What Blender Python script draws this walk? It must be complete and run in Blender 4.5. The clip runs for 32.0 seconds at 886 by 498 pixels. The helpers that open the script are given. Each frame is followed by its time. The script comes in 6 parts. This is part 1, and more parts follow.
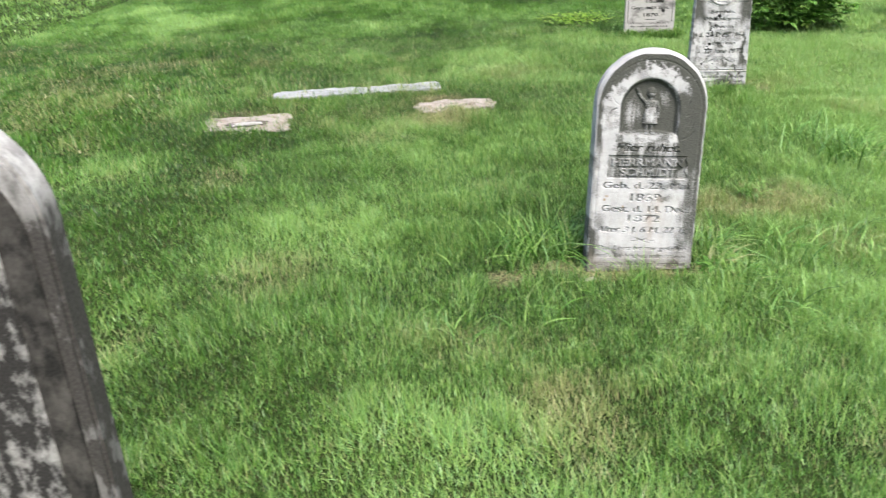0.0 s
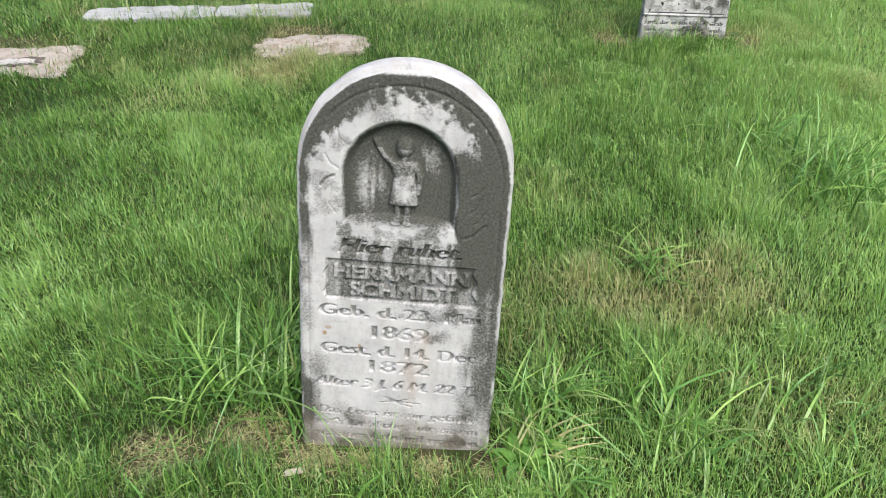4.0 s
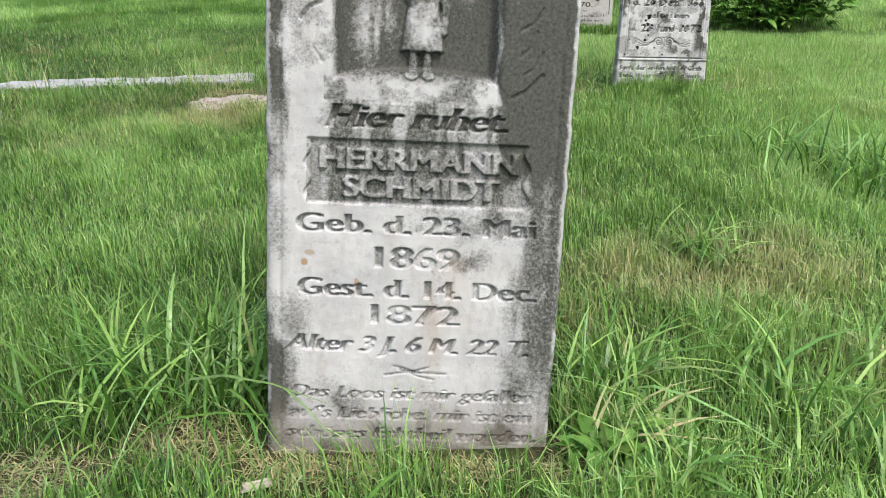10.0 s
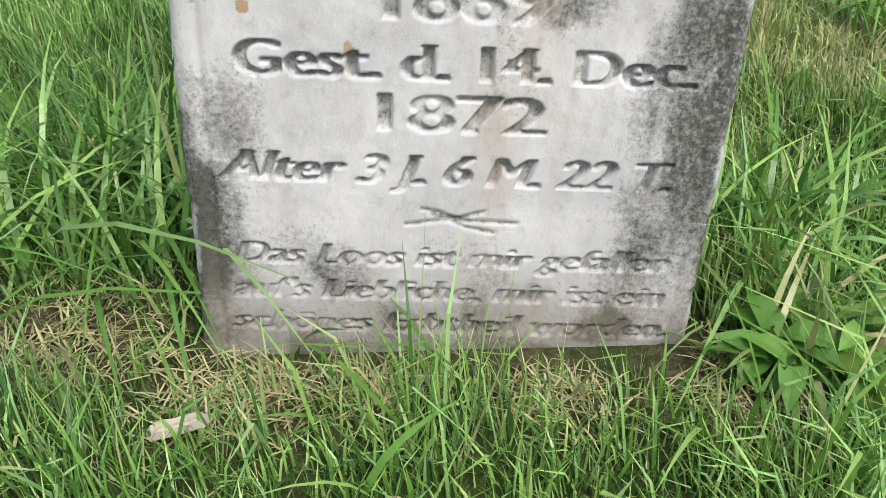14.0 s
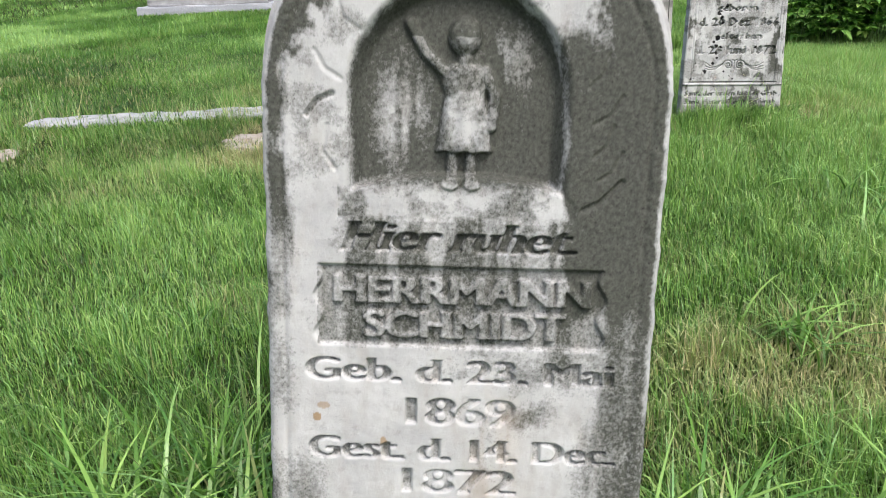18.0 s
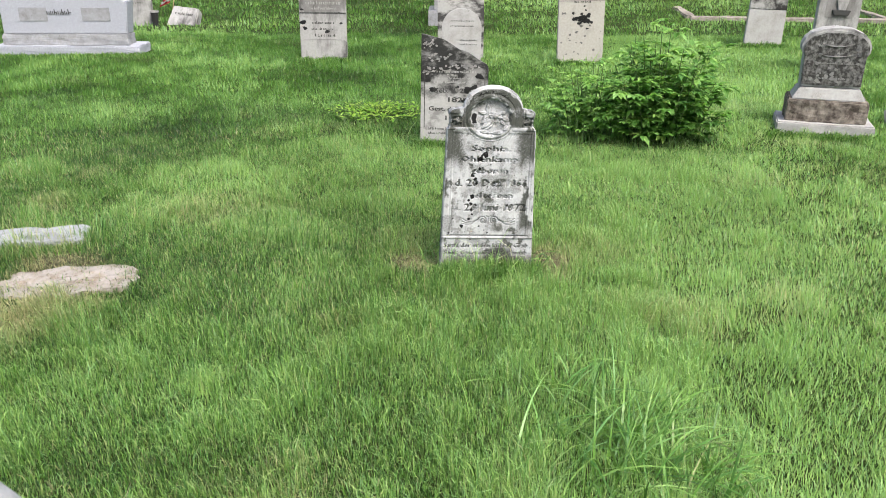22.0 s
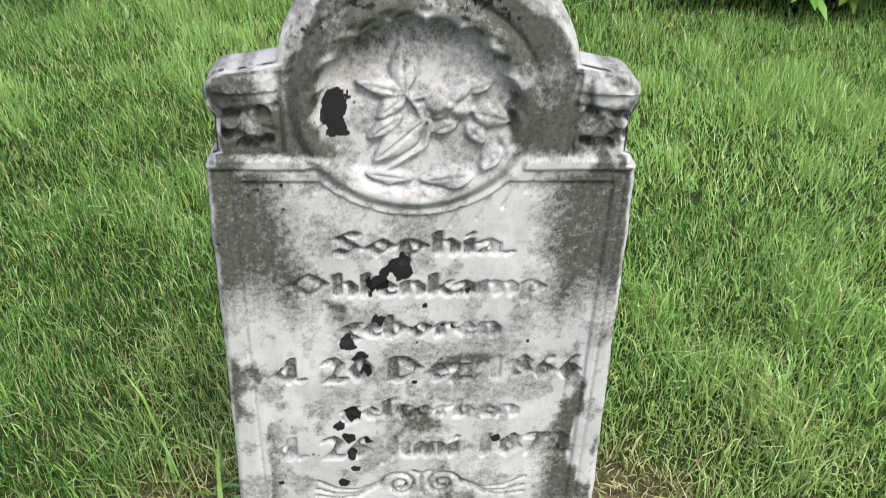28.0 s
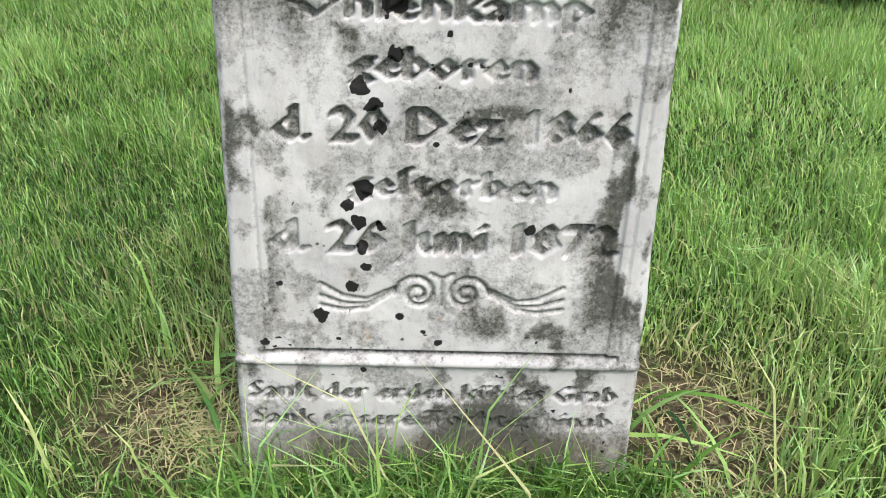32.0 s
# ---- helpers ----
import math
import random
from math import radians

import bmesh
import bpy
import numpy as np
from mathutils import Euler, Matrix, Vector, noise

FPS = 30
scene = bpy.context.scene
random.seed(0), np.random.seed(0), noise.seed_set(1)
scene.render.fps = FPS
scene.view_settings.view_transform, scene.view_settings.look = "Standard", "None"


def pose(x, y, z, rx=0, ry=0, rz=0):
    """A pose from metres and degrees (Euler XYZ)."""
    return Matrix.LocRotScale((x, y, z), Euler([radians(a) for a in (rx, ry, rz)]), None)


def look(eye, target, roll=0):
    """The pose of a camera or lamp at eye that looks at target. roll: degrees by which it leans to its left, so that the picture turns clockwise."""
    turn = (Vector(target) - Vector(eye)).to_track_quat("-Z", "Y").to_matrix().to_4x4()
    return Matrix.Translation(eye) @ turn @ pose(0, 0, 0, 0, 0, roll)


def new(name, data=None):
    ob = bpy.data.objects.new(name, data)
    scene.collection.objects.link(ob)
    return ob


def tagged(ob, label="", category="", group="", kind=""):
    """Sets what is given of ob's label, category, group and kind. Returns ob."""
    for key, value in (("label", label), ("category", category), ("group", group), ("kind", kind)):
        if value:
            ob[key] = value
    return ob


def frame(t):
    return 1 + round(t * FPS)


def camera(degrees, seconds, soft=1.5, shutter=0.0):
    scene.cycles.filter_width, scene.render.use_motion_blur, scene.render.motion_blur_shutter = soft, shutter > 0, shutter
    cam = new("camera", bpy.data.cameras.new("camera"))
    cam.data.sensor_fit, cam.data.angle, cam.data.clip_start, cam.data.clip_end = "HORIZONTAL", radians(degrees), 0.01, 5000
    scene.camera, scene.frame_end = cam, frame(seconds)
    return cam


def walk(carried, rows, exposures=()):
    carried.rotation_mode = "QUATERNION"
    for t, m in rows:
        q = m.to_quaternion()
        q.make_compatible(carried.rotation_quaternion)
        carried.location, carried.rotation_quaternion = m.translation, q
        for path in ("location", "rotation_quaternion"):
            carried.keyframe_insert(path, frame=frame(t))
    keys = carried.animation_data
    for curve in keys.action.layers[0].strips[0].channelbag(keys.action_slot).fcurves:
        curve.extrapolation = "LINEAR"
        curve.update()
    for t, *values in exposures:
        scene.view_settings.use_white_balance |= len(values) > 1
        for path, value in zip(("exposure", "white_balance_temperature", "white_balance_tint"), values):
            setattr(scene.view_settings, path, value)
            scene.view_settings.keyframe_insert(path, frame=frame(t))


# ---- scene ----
cam = camera(56.0, 32.0, 0.7, 0.2)
PATH = [
    (0, (-0.558, -3.713, 1.809), (-0.763, -1.91, 0.969), -2.8),
    (0.5, (-0.288, -3.478, 1.869), (-0.316, -1.719, 0.916), -1.2),
    (1, (-0.05, -3.143, 1.835), (-0.04, -1.412, 0.833), 0.2),
    (1.5, (0.104, -2.854, 1.817), (0.023, -1.126, 0.815), -0.3),
    (2, (0.26, -2.544, 1.822), (0.081, -0.825, 0.814), -1.4),
    (2.5, (0.319, -2.294, 1.758), (0.104, -0.603, 0.713), -1.9),
    (3, (0.306, -2.032, 1.705), (0.042, -0.36, 0.639), -2.0),
    (3.5, (0.34, -1.781, 1.685), (0.042, -0.117, 0.617), -2.4),
    (4, (0.371, -1.596, 1.672), (0.091, 0.053, 0.575), -1.1),
    (4.5, (0.288, -1.393, 1.585), (0.088, 0.256, 0.472), -0.8),
    (6.5, (0.228, -1.327, 1.001), (0.032, 0.51, 0.234), -2.0),
    (7, (0.205, -1.342, 0.929), (0.037, 0.494, 0.155), -2.0),
    (7.5, (0.182, -1.327, 0.887), (0.046, 0.499, 0.084), -2.0),
    (8, (0.167, -1.321, 0.852), (0.041, 0.498, 0.03), -1.8),
    (8.5, (0.164, -1.316, 0.844), (0.032, 0.504, 0.025), -1.9),
    (9, (0.145, -1.323, 0.855), (-0.007, 0.506, 0.06), -1.6),
    (9.5, (0.129, -1.322, 0.865), (-0.031, 0.526, 0.118), -1.5),
    (10, (0.125, -1.305, 0.88), (-0.01, 0.55, 0.143), -0.8),
    (10.5, (0.12, -1.27, 0.874), (-0.006, 0.569, 0.099), -0.5),
    (11, (0.117, -1.118, 0.873), (-0.041, 0.696, 0.045), -0.8),
    (11.5, (0.103, -0.948, 0.791), (-0.084, 0.843, -0.079), -0.9),
    (12, (0.053, -0.849, 0.699), (-0.106, 0.852, -0.34), -0.5),
    (12.5, (0.036, -0.785, 0.627), (-0.109, 0.873, -0.482), 0.4),
    (13, (0.023, -0.727, 0.587), (-0.126, 0.896, -0.572), -0.1),
    (13.5, (0.023, -0.694, 0.583), (-0.127, 0.923, -0.583), -1.0),
    (15.5, (0.016, -0.696, 0.583), (-0.127, 0.924, -0.581), -1.5),
    (16, (0.019, -0.713, 0.597), (-0.134, 0.916, -0.553), -1.3),
    (16.5, (0.02, -0.741, 0.635), (-0.145, 0.934, -0.446), -1.3),
    (17, (0.05, -0.79, 0.703), (-0.162, 0.98, -0.204), -1.8),
    (17.5, (0.08, -0.866, 0.794), (-0.169, 0.966, 0.03), -2.4),
    (18, (0.104, -0.945, 0.946), (-0.152, 0.902, 0.223), -2.7),
    (18.5, (0.15, -1.082, 1.033), (-0.102, 0.8, 0.405), -2.8),
    (19, (0.178, -1.186, 1.075), (-0.071, 0.726, 0.542), -0.8),
    (19.5, (0.129, -1.252, 1.064), (-0.132, 0.674, 0.594), 0.8),
    (20, (0.189, -1.19, 1.227), (-0.073, 0.697, 0.621), 0.1),
    (20.5, (0.318, -1.217, 1.62), (0.108, 0.566, 0.737), -2.4),
    (21, (0.397, -1.211, 1.72), (0.362, 0.571, 0.812), -0.9),
    (21.5, (0.642, -1.035, 1.719), (0.648, 0.798, 0.923), 0.7),
    (22, (0.880, -0.835, 1.762), (0.815, 1.011, 1.006), 0.1),
    (22.5, (0.954, -0.598, 1.737), (0.894, 1.266, 1.014), -0.9),
    (23, (1.003, -0.221, 1.676), (0.921, 1.659, 0.996), -1.3),
    (23.5, (1.038, 0.199, 1.664), (0.952, 2.09, 1.019), -1.5),
    (24, (1.02, 0.646, 1.627), (1.076, 2.546, 1.006), -0.5),
    (24.5, (1.035, 1.018, 1.613), (1.124, 2.885, 0.9), -0.5),
    (26.5, (1.092, 2.216, 1.546), (0.932, 3.908, 0.491), -1.0),
    (27, (1.050, 2.468, 1.464), (0.951, 4.086, 0.293), 0.0),
    (27.5, (1.044, 2.509, 1.314), (0.969, 4.145, 0.167), 0.2),
    (28, (1.046, 2.508, 1.177), (0.944, 4.118, -0.006), -0.3),
    (28.5, (1.040, 2.489, 1.072), (0.890, 4.089, -0.118), -1.1),
    (29, (1.041, 2.451, 0.964), (0.869, 4.073, -0.194), -1.4),
    (29.5, (1.046, 2.417, 0.895), (0.868, 4.077, -0.207), -1.1),
    (30, (1.046, 2.437, 0.863), (0.833, 4.134, -0.173), -2.2),
    (30.5, (1.055, 2.437, 0.829), (0.814, 4.161, -0.154), -3.2),
    (31, (1.063, 2.429, 0.815), (0.831, 4.172, -0.138), -2.0),
    (31.5, (1.065, 2.424, 0.805), (0.854, 4.154, -0.176), -1.1),
    (32, (1.063, 2.431, 0.793), (0.865, 4.141, -0.225), -0.5),
]
LIGHT = [(0, 1.28), (2, 1.14), (4, 1.03), (9, 1.03), (13, 0.98), (16, 1.02), (18, 1.0), (19, 1.07), (20, 1.13), (21, 0.96), (22, 1.20), (23, 1.33), (24, 1.42), (26.5, 1.14), (28, 1.08), (32, 1.09)]
walk(cam, [(t, look(e, a, r)) for t, e, a, r in PATH], LIGHT)

# ---- world and light ----
world = bpy.data.worlds.new("overcast_sky")
scene.world = world
world.use_nodes = True
wn = world.node_tree.nodes
sky = wn.new("ShaderNodeTexSky")
sky.sky_type = "NISHITA"
sky.sun_disc = False
sky.sun_elevation = radians(58)
sky.sun_rotation = radians(150)
sky.air_density = 1.0
sky.dust_density = 5.0
sky.ozone_density = 0.6
wn["Background"].inputs["Strength"].default_value = 0.13
world.node_tree.links.new(sky.outputs[0], wn["Background"].inputs["Color"])
sun = new("sun", bpy.data.lights.new("sun", "SUN"))
sun.data.energy = 1.5
sun.data.angle = radians(25)
sun.data.color = (1.0, 0.985, 0.965)
sun.matrix_world = look((6, -8, 16), (0, 0, 0))


# ---- small tools ----
rng = np.random.default_rng(7)


def part(name, bm, material, parent=None, label="", smooth=False):
    me = bpy.data.meshes.new(name)
    bm.to_mesh(me)
    bm.free()
    if smooth:
        me.polygons.foreach_set("use_smooth", [True] * len(me.polygons))
    me.materials.append(material)
    ob = new(name, me)
    ob.parent = parent
    if label:
        ob["label"] = label
    return ob


def tri_mesh(name, verts, tris, material, smooth=False, **attributes):
    """One mesh out of numpy arrays of corners and triangles, with float attributes at the corners."""
    me = bpy.data.meshes.new(name)
    me.vertices.add(len(verts))
    me.vertices.foreach_set("co", np.ascontiguousarray(verts, dtype=np.float32).ravel())
    me.loops.add(len(tris) * 3)
    me.loops.foreach_set("vertex_index", np.ascontiguousarray(tris, dtype=np.int32).ravel())
    me.polygons.add(len(tris))
    me.polygons.foreach_set("loop_start", np.arange(0, len(tris) * 3, 3, dtype=np.int32))
    for key, values in attributes.items():
        a = me.attributes.new(key, "FLOAT", "POINT")
        a.data.foreach_set("value", np.ascontiguousarray(values, dtype=np.float32))
    me.update(calc_edges=True)
    me.polygons.foreach_set("use_smooth", [smooth] * len(tris))
    me.materials.append(material)
    return new(name, me)


def lattice(x, y, seed):
    h = (x * 374761393 + y * 668265263 + seed * 974634777) & 0x7FFFFFFF
    h = ((h ^ (h >> 13)) * 1274126177) & 0x7FFFFFFF
    return ((h ^ (h >> 16)) & 0xFFFF) / 65535.0


def vnoise(x, y, scale, seed=0, octaves=3):
    """Smooth value noise in 0..1 over arrays, at a size in metres."""
    total, weight, amp = np.zeros_like(np.asarray(x, dtype=float)), 0.0, 1.0
    for k in range(octaves):
        px, py = np.asarray(x) / scale + 91.7 * (k + seed), np.asarray(y) / scale - 37.1 * (k + seed)
        ix, iy = np.floor(px).astype(np.int64), np.floor(py).astype(np.int64)
        fx, fy = px - ix, py - iy
        fx, fy = fx * fx * (3 - 2 * fx), fy * fy * (3 - 2 * fy)
        a = lattice(ix, iy, seed) * (1 - fx) + lattice(ix + 1, iy, seed) * fx
        b = lattice(ix, iy + 1, seed) * (1 - fx) + lattice(ix + 1, iy + 1, seed) * fx
        total += amp * (a * (1 - fy) + b * fy)
        weight += amp
        amp, scale = amp * 0.5, scale * 0.5
    return total / weight


def step(a, b, x):
    s = np.clip((np.asarray(x, dtype=float) - a) / (b - a), 0, 1)
    return s * s * (3 - 2 * s)


# ---- materials ----
def shader(name, rough=0.8, spec=0.3):
    m = bpy.data.materials.new(name)
    m.use_nodes = True
    b = m.node_tree.nodes["Principled BSDF"]
    b.inputs["Roughness"].default_value = rough
    b.inputs["Specular IOR Level"].default_value = spec
    return m, m.node_tree.nodes, m.node_tree.links, b


def mix(nodes, links, fac, a, b, kind="MIX"):
    n = nodes.new("ShaderNodeMix")
    n.data_type, n.blend_type = "RGBA", kind
    for socket, value in ((0, fac), (6, a), (7, b)):
        if isinstance(value, (int, float)):
            n.inputs[socket].default_value = value
        elif isinstance(value, tuple):
            n.inputs[socket].default_value = (*value, 1)
        else:
            links.new(value, n.inputs[socket])
    return n.outputs[2]


def cloud(nodes, links, scale, detail=6, rough=0.6, lo=0.35, hi=0.65, vector=None, stretch=None):
    tc = nodes.new("ShaderNodeTexCoord").outputs["Object"] if vector is None else vector
    if stretch:
        mp = nodes.new("ShaderNodeMapping")
        mp.inputs["Scale"].default_value = stretch
        links.new(tc, mp.inputs["Vector"])
        tc = mp.outputs[0]
    n = nodes.new("ShaderNodeTexNoise")
    n.inputs["Scale"].default_value = scale
    n.inputs["Detail"].default_value = detail
    n.inputs["Roughness"].default_value = rough
    links.new(tc, n.inputs["Vector"])
    r = nodes.new("ShaderNodeMapRange")
    r.inputs["From Min"].default_value, r.inputs["From Max"].default_value = lo, hi
    links.new(n.outputs["Fac"], r.inputs["Value"])
    return r.outputs[0]


def attr(nodes, name):
    n = nodes.new("ShaderNodeAttribute")
    n.attribute_name = name
    return n.outputs["Fac"]


def bump(nodes, links, b, height, strength, distance):
    n = nodes.new("ShaderNodeBump")
    n.inputs["Strength"].default_value, n.inputs["Distance"].default_value = strength, distance
    links.new(height, n.inputs["Height"])
    links.new(n.outputs[0], b.inputs["Normal"])


def carved_marble(name):
    """Old white marble: sooty grey film, with shade painted into the cuts, black lichen and tan splash follow the
    attributes of the carved face, broken up by their own grain.
    """
    m, n, l, b = shader(name, 0.8, 0.15)

    def grained(key, scale, spread, lo, hi):
        a = n.new("ShaderNodeMath")
        a.operation = "MULTIPLY_ADD"
        l.new(cloud(n, l, scale, 5, 0.75, 0.2, 0.8), a.inputs[0])
        a.inputs[1].default_value = spread
        l.new(attr(n, key), a.inputs[2])
        r = n.new("ShaderNodeMapRange")
        r.inputs["From Min"].default_value, r.inputs["From Max"].default_value = lo + spread / 2, hi + spread / 2
        l.new(a.outputs[0], r.inputs["Value"])
        return r.outputs[0]

    base = mix(n, l, cloud(n, l, 9, 5), (0.333, 0.340, 0.346), (0.455, 0.463, 0.466))
    base = mix(n, l, cloud(n, l, 55, 5, 0.7, 0.55, 0.85), base, (0.25, 0.243, 0.23))
    base = mix(n, l, cloud(n, l, 22, 4, 0.6, 0.50, 0.80, stretch=(1.6, 1, 0.5)), base, (0.335, 0.325, 0.310))
    grey = mix(n, l, cloud(n, l, 170, 5, 0.7, 0.28, 0.72), (0.030, 0.0318, 0.0275), (0.096, 0.101, 0.088))
    c = mix(n, l, grained("film", 150, 0.75, 0.27, 0.83), base, grey)
    pepper = n.new("ShaderNodeMath")
    pepper.operation = "MULTIPLY"
    l.new(attr(n, "film"), pepper.inputs[0])
    l.new(cloud(n, l, 300, 4, 0.7, 0.58, 0.72), pepper.inputs[1])
    c = mix(n, l, pepper.outputs[0], c, (0.018, 0.017, 0.016))
    c = mix(n, l, attr(n, "splash"), c, (0.150, 0.133, 0.106))
    c = mix(n, l, attr(n, "rust"), c, (0.27, 0.185, 0.10))
    c = mix(n, l, grained("lichen", 220, 0.5, 0.35, 0.6), c, (0.012, 0.012, 0.012))
    l.new(c, b.inputs["Base Color"])
    bump(n, l, b, cloud(n, l, 300, 4, 0.75, 0.2, 0.8), 0.3, 0.002)
    return m


def stone(name, light, dark, size, lo, hi, speck=(0.03, 0.03, 0.03), speck_lo=0.66, stretch=(1, 1, 0.45), rough=0.8, band=None):
    """Weathered stone: a light body under dark film in streaks and lichen specks."""
    m, n, l, b = shader(name, rough, 0.25)
    body = mix(n, l, cloud(n, l, 40, 5), tuple(0.86 * v for v in light), light)
    film = cloud(n, l, size, 7, 0.65, lo, hi, stretch=stretch)
    if band:
        # the film is heavier above a line: rain has washed the foot
        xyz = n.new("ShaderNodeSeparateXYZ")
        l.new(n.new("ShaderNodeTexCoord").outputs["Object"], xyz.inputs[0])
        r = n.new("ShaderNodeMapRange")
        for key, value in zip(("From Min", "From Max", "To Min", "To Max"), band):
            r.inputs[key].default_value = value
        l.new(xyz.outputs["Z"], r.inputs["Value"])
        a = n.new("ShaderNodeMath")
        a.use_clamp = True
        l.new(film, a.inputs[0])
        l.new(r.outputs[0], a.inputs[1])
        film = a.outputs[0]
    c = mix(n, l, film, body, mix(n, l, cloud(n, l, 120, 3), dark, tuple(1.9 * v for v in dark)))
    c = mix(n, l, cloud(n, l, size * 3.3, 6, 0.7, speck_lo, speck_lo + 0.05), c, speck)
    l.new(c, b.inputs["Base Color"])
    bump(n, l, b, cloud(n, l, 140, 5, 0.7, 0.2, 0.8), 0.4, 0.004)
    return m


MARBLE = carved_marble("weathered_marble")
GREYED = stone("greyed_marble", (0.38, 0.375, 0.36), (0.050, 0.048, 0.046), 3.2, 0.44, 0.62)
STREAKED = stone("streaked_marble", (0.40, 0.395, 0.375), (0.035, 0.034, 0.032), 3.4, 0.47, 0.56, stretch=(0.6, 1, 1.3))
CREAM = stone("cream_marble", (0.43, 0.412, 0.365), (0.15, 0.145, 0.13), 3.6, 0.52, 0.74)
BLACKENED = stone("blackened_marble", (0.36, 0.355, 0.34), (0.020, 0.019, 0.018), 5.0, 0.42, 0.56, stretch=(1, 1, 1))
HALF_BLACK = stone("half_blackened_marble", (0.37, 0.365, 0.35), (0.016, 0.016, 0.015), 6.0, 0.42, 0.60, stretch=(0.8, 1, 1.3), band=(0.30, 0.62, -0.55, 0.50))
MIDGREY = stone("mid_grey_marble", (0.25, 0.245, 0.235), (0.085, 0.08, 0.075), 7.0, 0.40, 0.66)
SOOTY = stone("sooty_marble", (0.30, 0.295, 0.28), (0.022, 0.021, 0.019), 22.0, 0.30, 0.56, stretch=(1, 1, 1))
PEPPERED = stone("peppered_marble", (0.34, 0.335, 0.32), (0.020, 0.019, 0.018), 16.0, 0.38, 0.52, stretch=(1, 1, 0.6))
TOP_GREY = stone("grey_headed_marble", (0.38, 0.375, 0.36), (0.045, 0.043, 0.041), 4.0, 0.42, 0.62, band=(0.45, 0.95, -0.35, 0.45))
WASHED_HEAD = stone("white_headed_dark_marble", (0.50, 0.495, 0.48), (0.035, 0.033, 0.030), 9.0, 0.42, 0.60, band=(1.12, 1.34, 0.75, -1.1))
RIM = stone("dark_filmed_marble", (0.085, 0.080, 0.072), (0.012, 0.0115, 0.0105), 14, 0.36, 0.56, stretch=(1, 1, 0.7))
GRANITE = stone("grey_granite", (0.36, 0.37, 0.41), (0.26, 0.27, 0.30), 30, 0.4, 0.7, speck=(0.2, 0.2, 0.22), stretch=(1, 1, 1), rough=0.6)
PITCHED = stone("rock_pitched_granite", (0.33, 0.335, 0.35), (0.14, 0.138, 0.138), 9, 0.4, 0.7, stretch=(1, 1, 1))
BROWN = stone("brown_stained_stone", (0.29, 0.255, 0.215), (0.045, 0.036, 0.030), 13, 0.34, 0.60, stretch=(1, 1, 1))
PALE = stone("pale_stone", (0.40, 0.395, 0.383), (0.19, 0.184, 0.170), 6, 0.45, 0.7, stretch=(1, 1, 1))


def plain(name, colour, rough=0.8, metal=0.0):
    m, n, l, b = shader(name, rough, 0.3)
    c = mix(n, l, cloud(n, l, 60, 4), tuple(0.8 * v for v in colour), colour)
    l.new(c, b.inputs["Base Color"])
    b.inputs["Metallic"].default_value = metal
    return m


# dark colour for letters, lines and cracks on the plainer stones
LETTER = plain("dark_carving", (0.05, 0.05, 0.047))
WHITE_LETTER = plain("washed_lettering", (0.36, 0.355, 0.34))
BARK = plain("bark", (0.075, 0.062, 0.05), 0.95)
BLACK_IRON = plain("black_vase_metal", (0.03, 0.03, 0.03), 0.5)
BRONZE = plain("bronze_plaque", (0.09, 0.08, 0.068), 0.6, 0.2)
PINK = stone("tan_granite", (0.34, 0.31, 0.275), (0.16, 0.135, 0.105), 11, 0.46, 0.62, speck=(0.10, 0.085, 0.06), speck_lo=0.60, stretch=(1, 1, 1))
BLUESTONE = stone("blue_grey_stone", (0.32, 0.336, 0.342), (0.17, 0.175, 0.172), 14, 0.45, 0.7, speck=(0.10, 0.10, 0.09), stretch=(1, 1, 1))
PINK_KERB = stone("lichened_kerb", (0.33, 0.30, 0.26), (0.11, 0.095, 0.08), 8, 0.42, 0.64, stretch=(1, 1, 1))
STALK = plain("green_stalk", (0.10, 0.17, 0.05), 0.7)
CHIP = plain("weathered_chip", (0.40, 0.37, 0.30))
STICK = plain("wooden_stick", (0.45, 0.33, 0.18))


def leafy(name, dark, light, pale, dry, soft=0.35, rough=0.5, spec=0.3, cool=(0.95, 1.0, 1.3)):
    """Leaves and blades: tint runs from dark over light to pale, dry to straw; a cool sheen is painted into the colour,
    and some light passes through.
    """
    m, n, l, b = shader(name, rough, spec)
    ramp = n.new("ShaderNodeValToRGB")
    # the pale end of the ramp paints highlights on the brightest blades
    ramp.color_ramp.elements[0].color, ramp.color_ramp.elements[1].color = (*dark, 1), (*pale, 1)
    e = ramp.color_ramp.elements.new(0.62)
    e.color = (*light, 1)
    l.new(attr(n, "tint"), ramp.inputs[0])
    # some leaves are tinted bluer and duller than their neighbours, painting a cool sheen
    r = n.new("ShaderNodeMapRange")
    r.inputs["From Min"].default_value, r.inputs["From Max"].default_value = 0.45, 1.0
    l.new(n.new("ShaderNodeNewGeometry").outputs["Random Per Island"], r.inputs["Value"])
    c = mix(n, l, r.outputs[0], ramp.outputs[0], mix(n, l, 1.0, ramp.outputs[0], cool, "MULTIPLY"))
    c = mix(n, l, attr(n, "dry"), c, dry)
    l.new(c, b.inputs["Base Color"])
    t = n.new("ShaderNodeBsdfTranslucent")
    l.new(mix(n, l, 1.0, c, (1.15, 1.25, 0.75), "MULTIPLY"), t.inputs["Color"])
    s = n.new("ShaderNodeMixShader")
    s.inputs[0].default_value = soft
    l.new(b.outputs[0], s.inputs[1])
    l.new(t.outputs[0], s.inputs[2])
    l.new(s.outputs[0], n["Material Output"].inputs["Surface"])
    return m


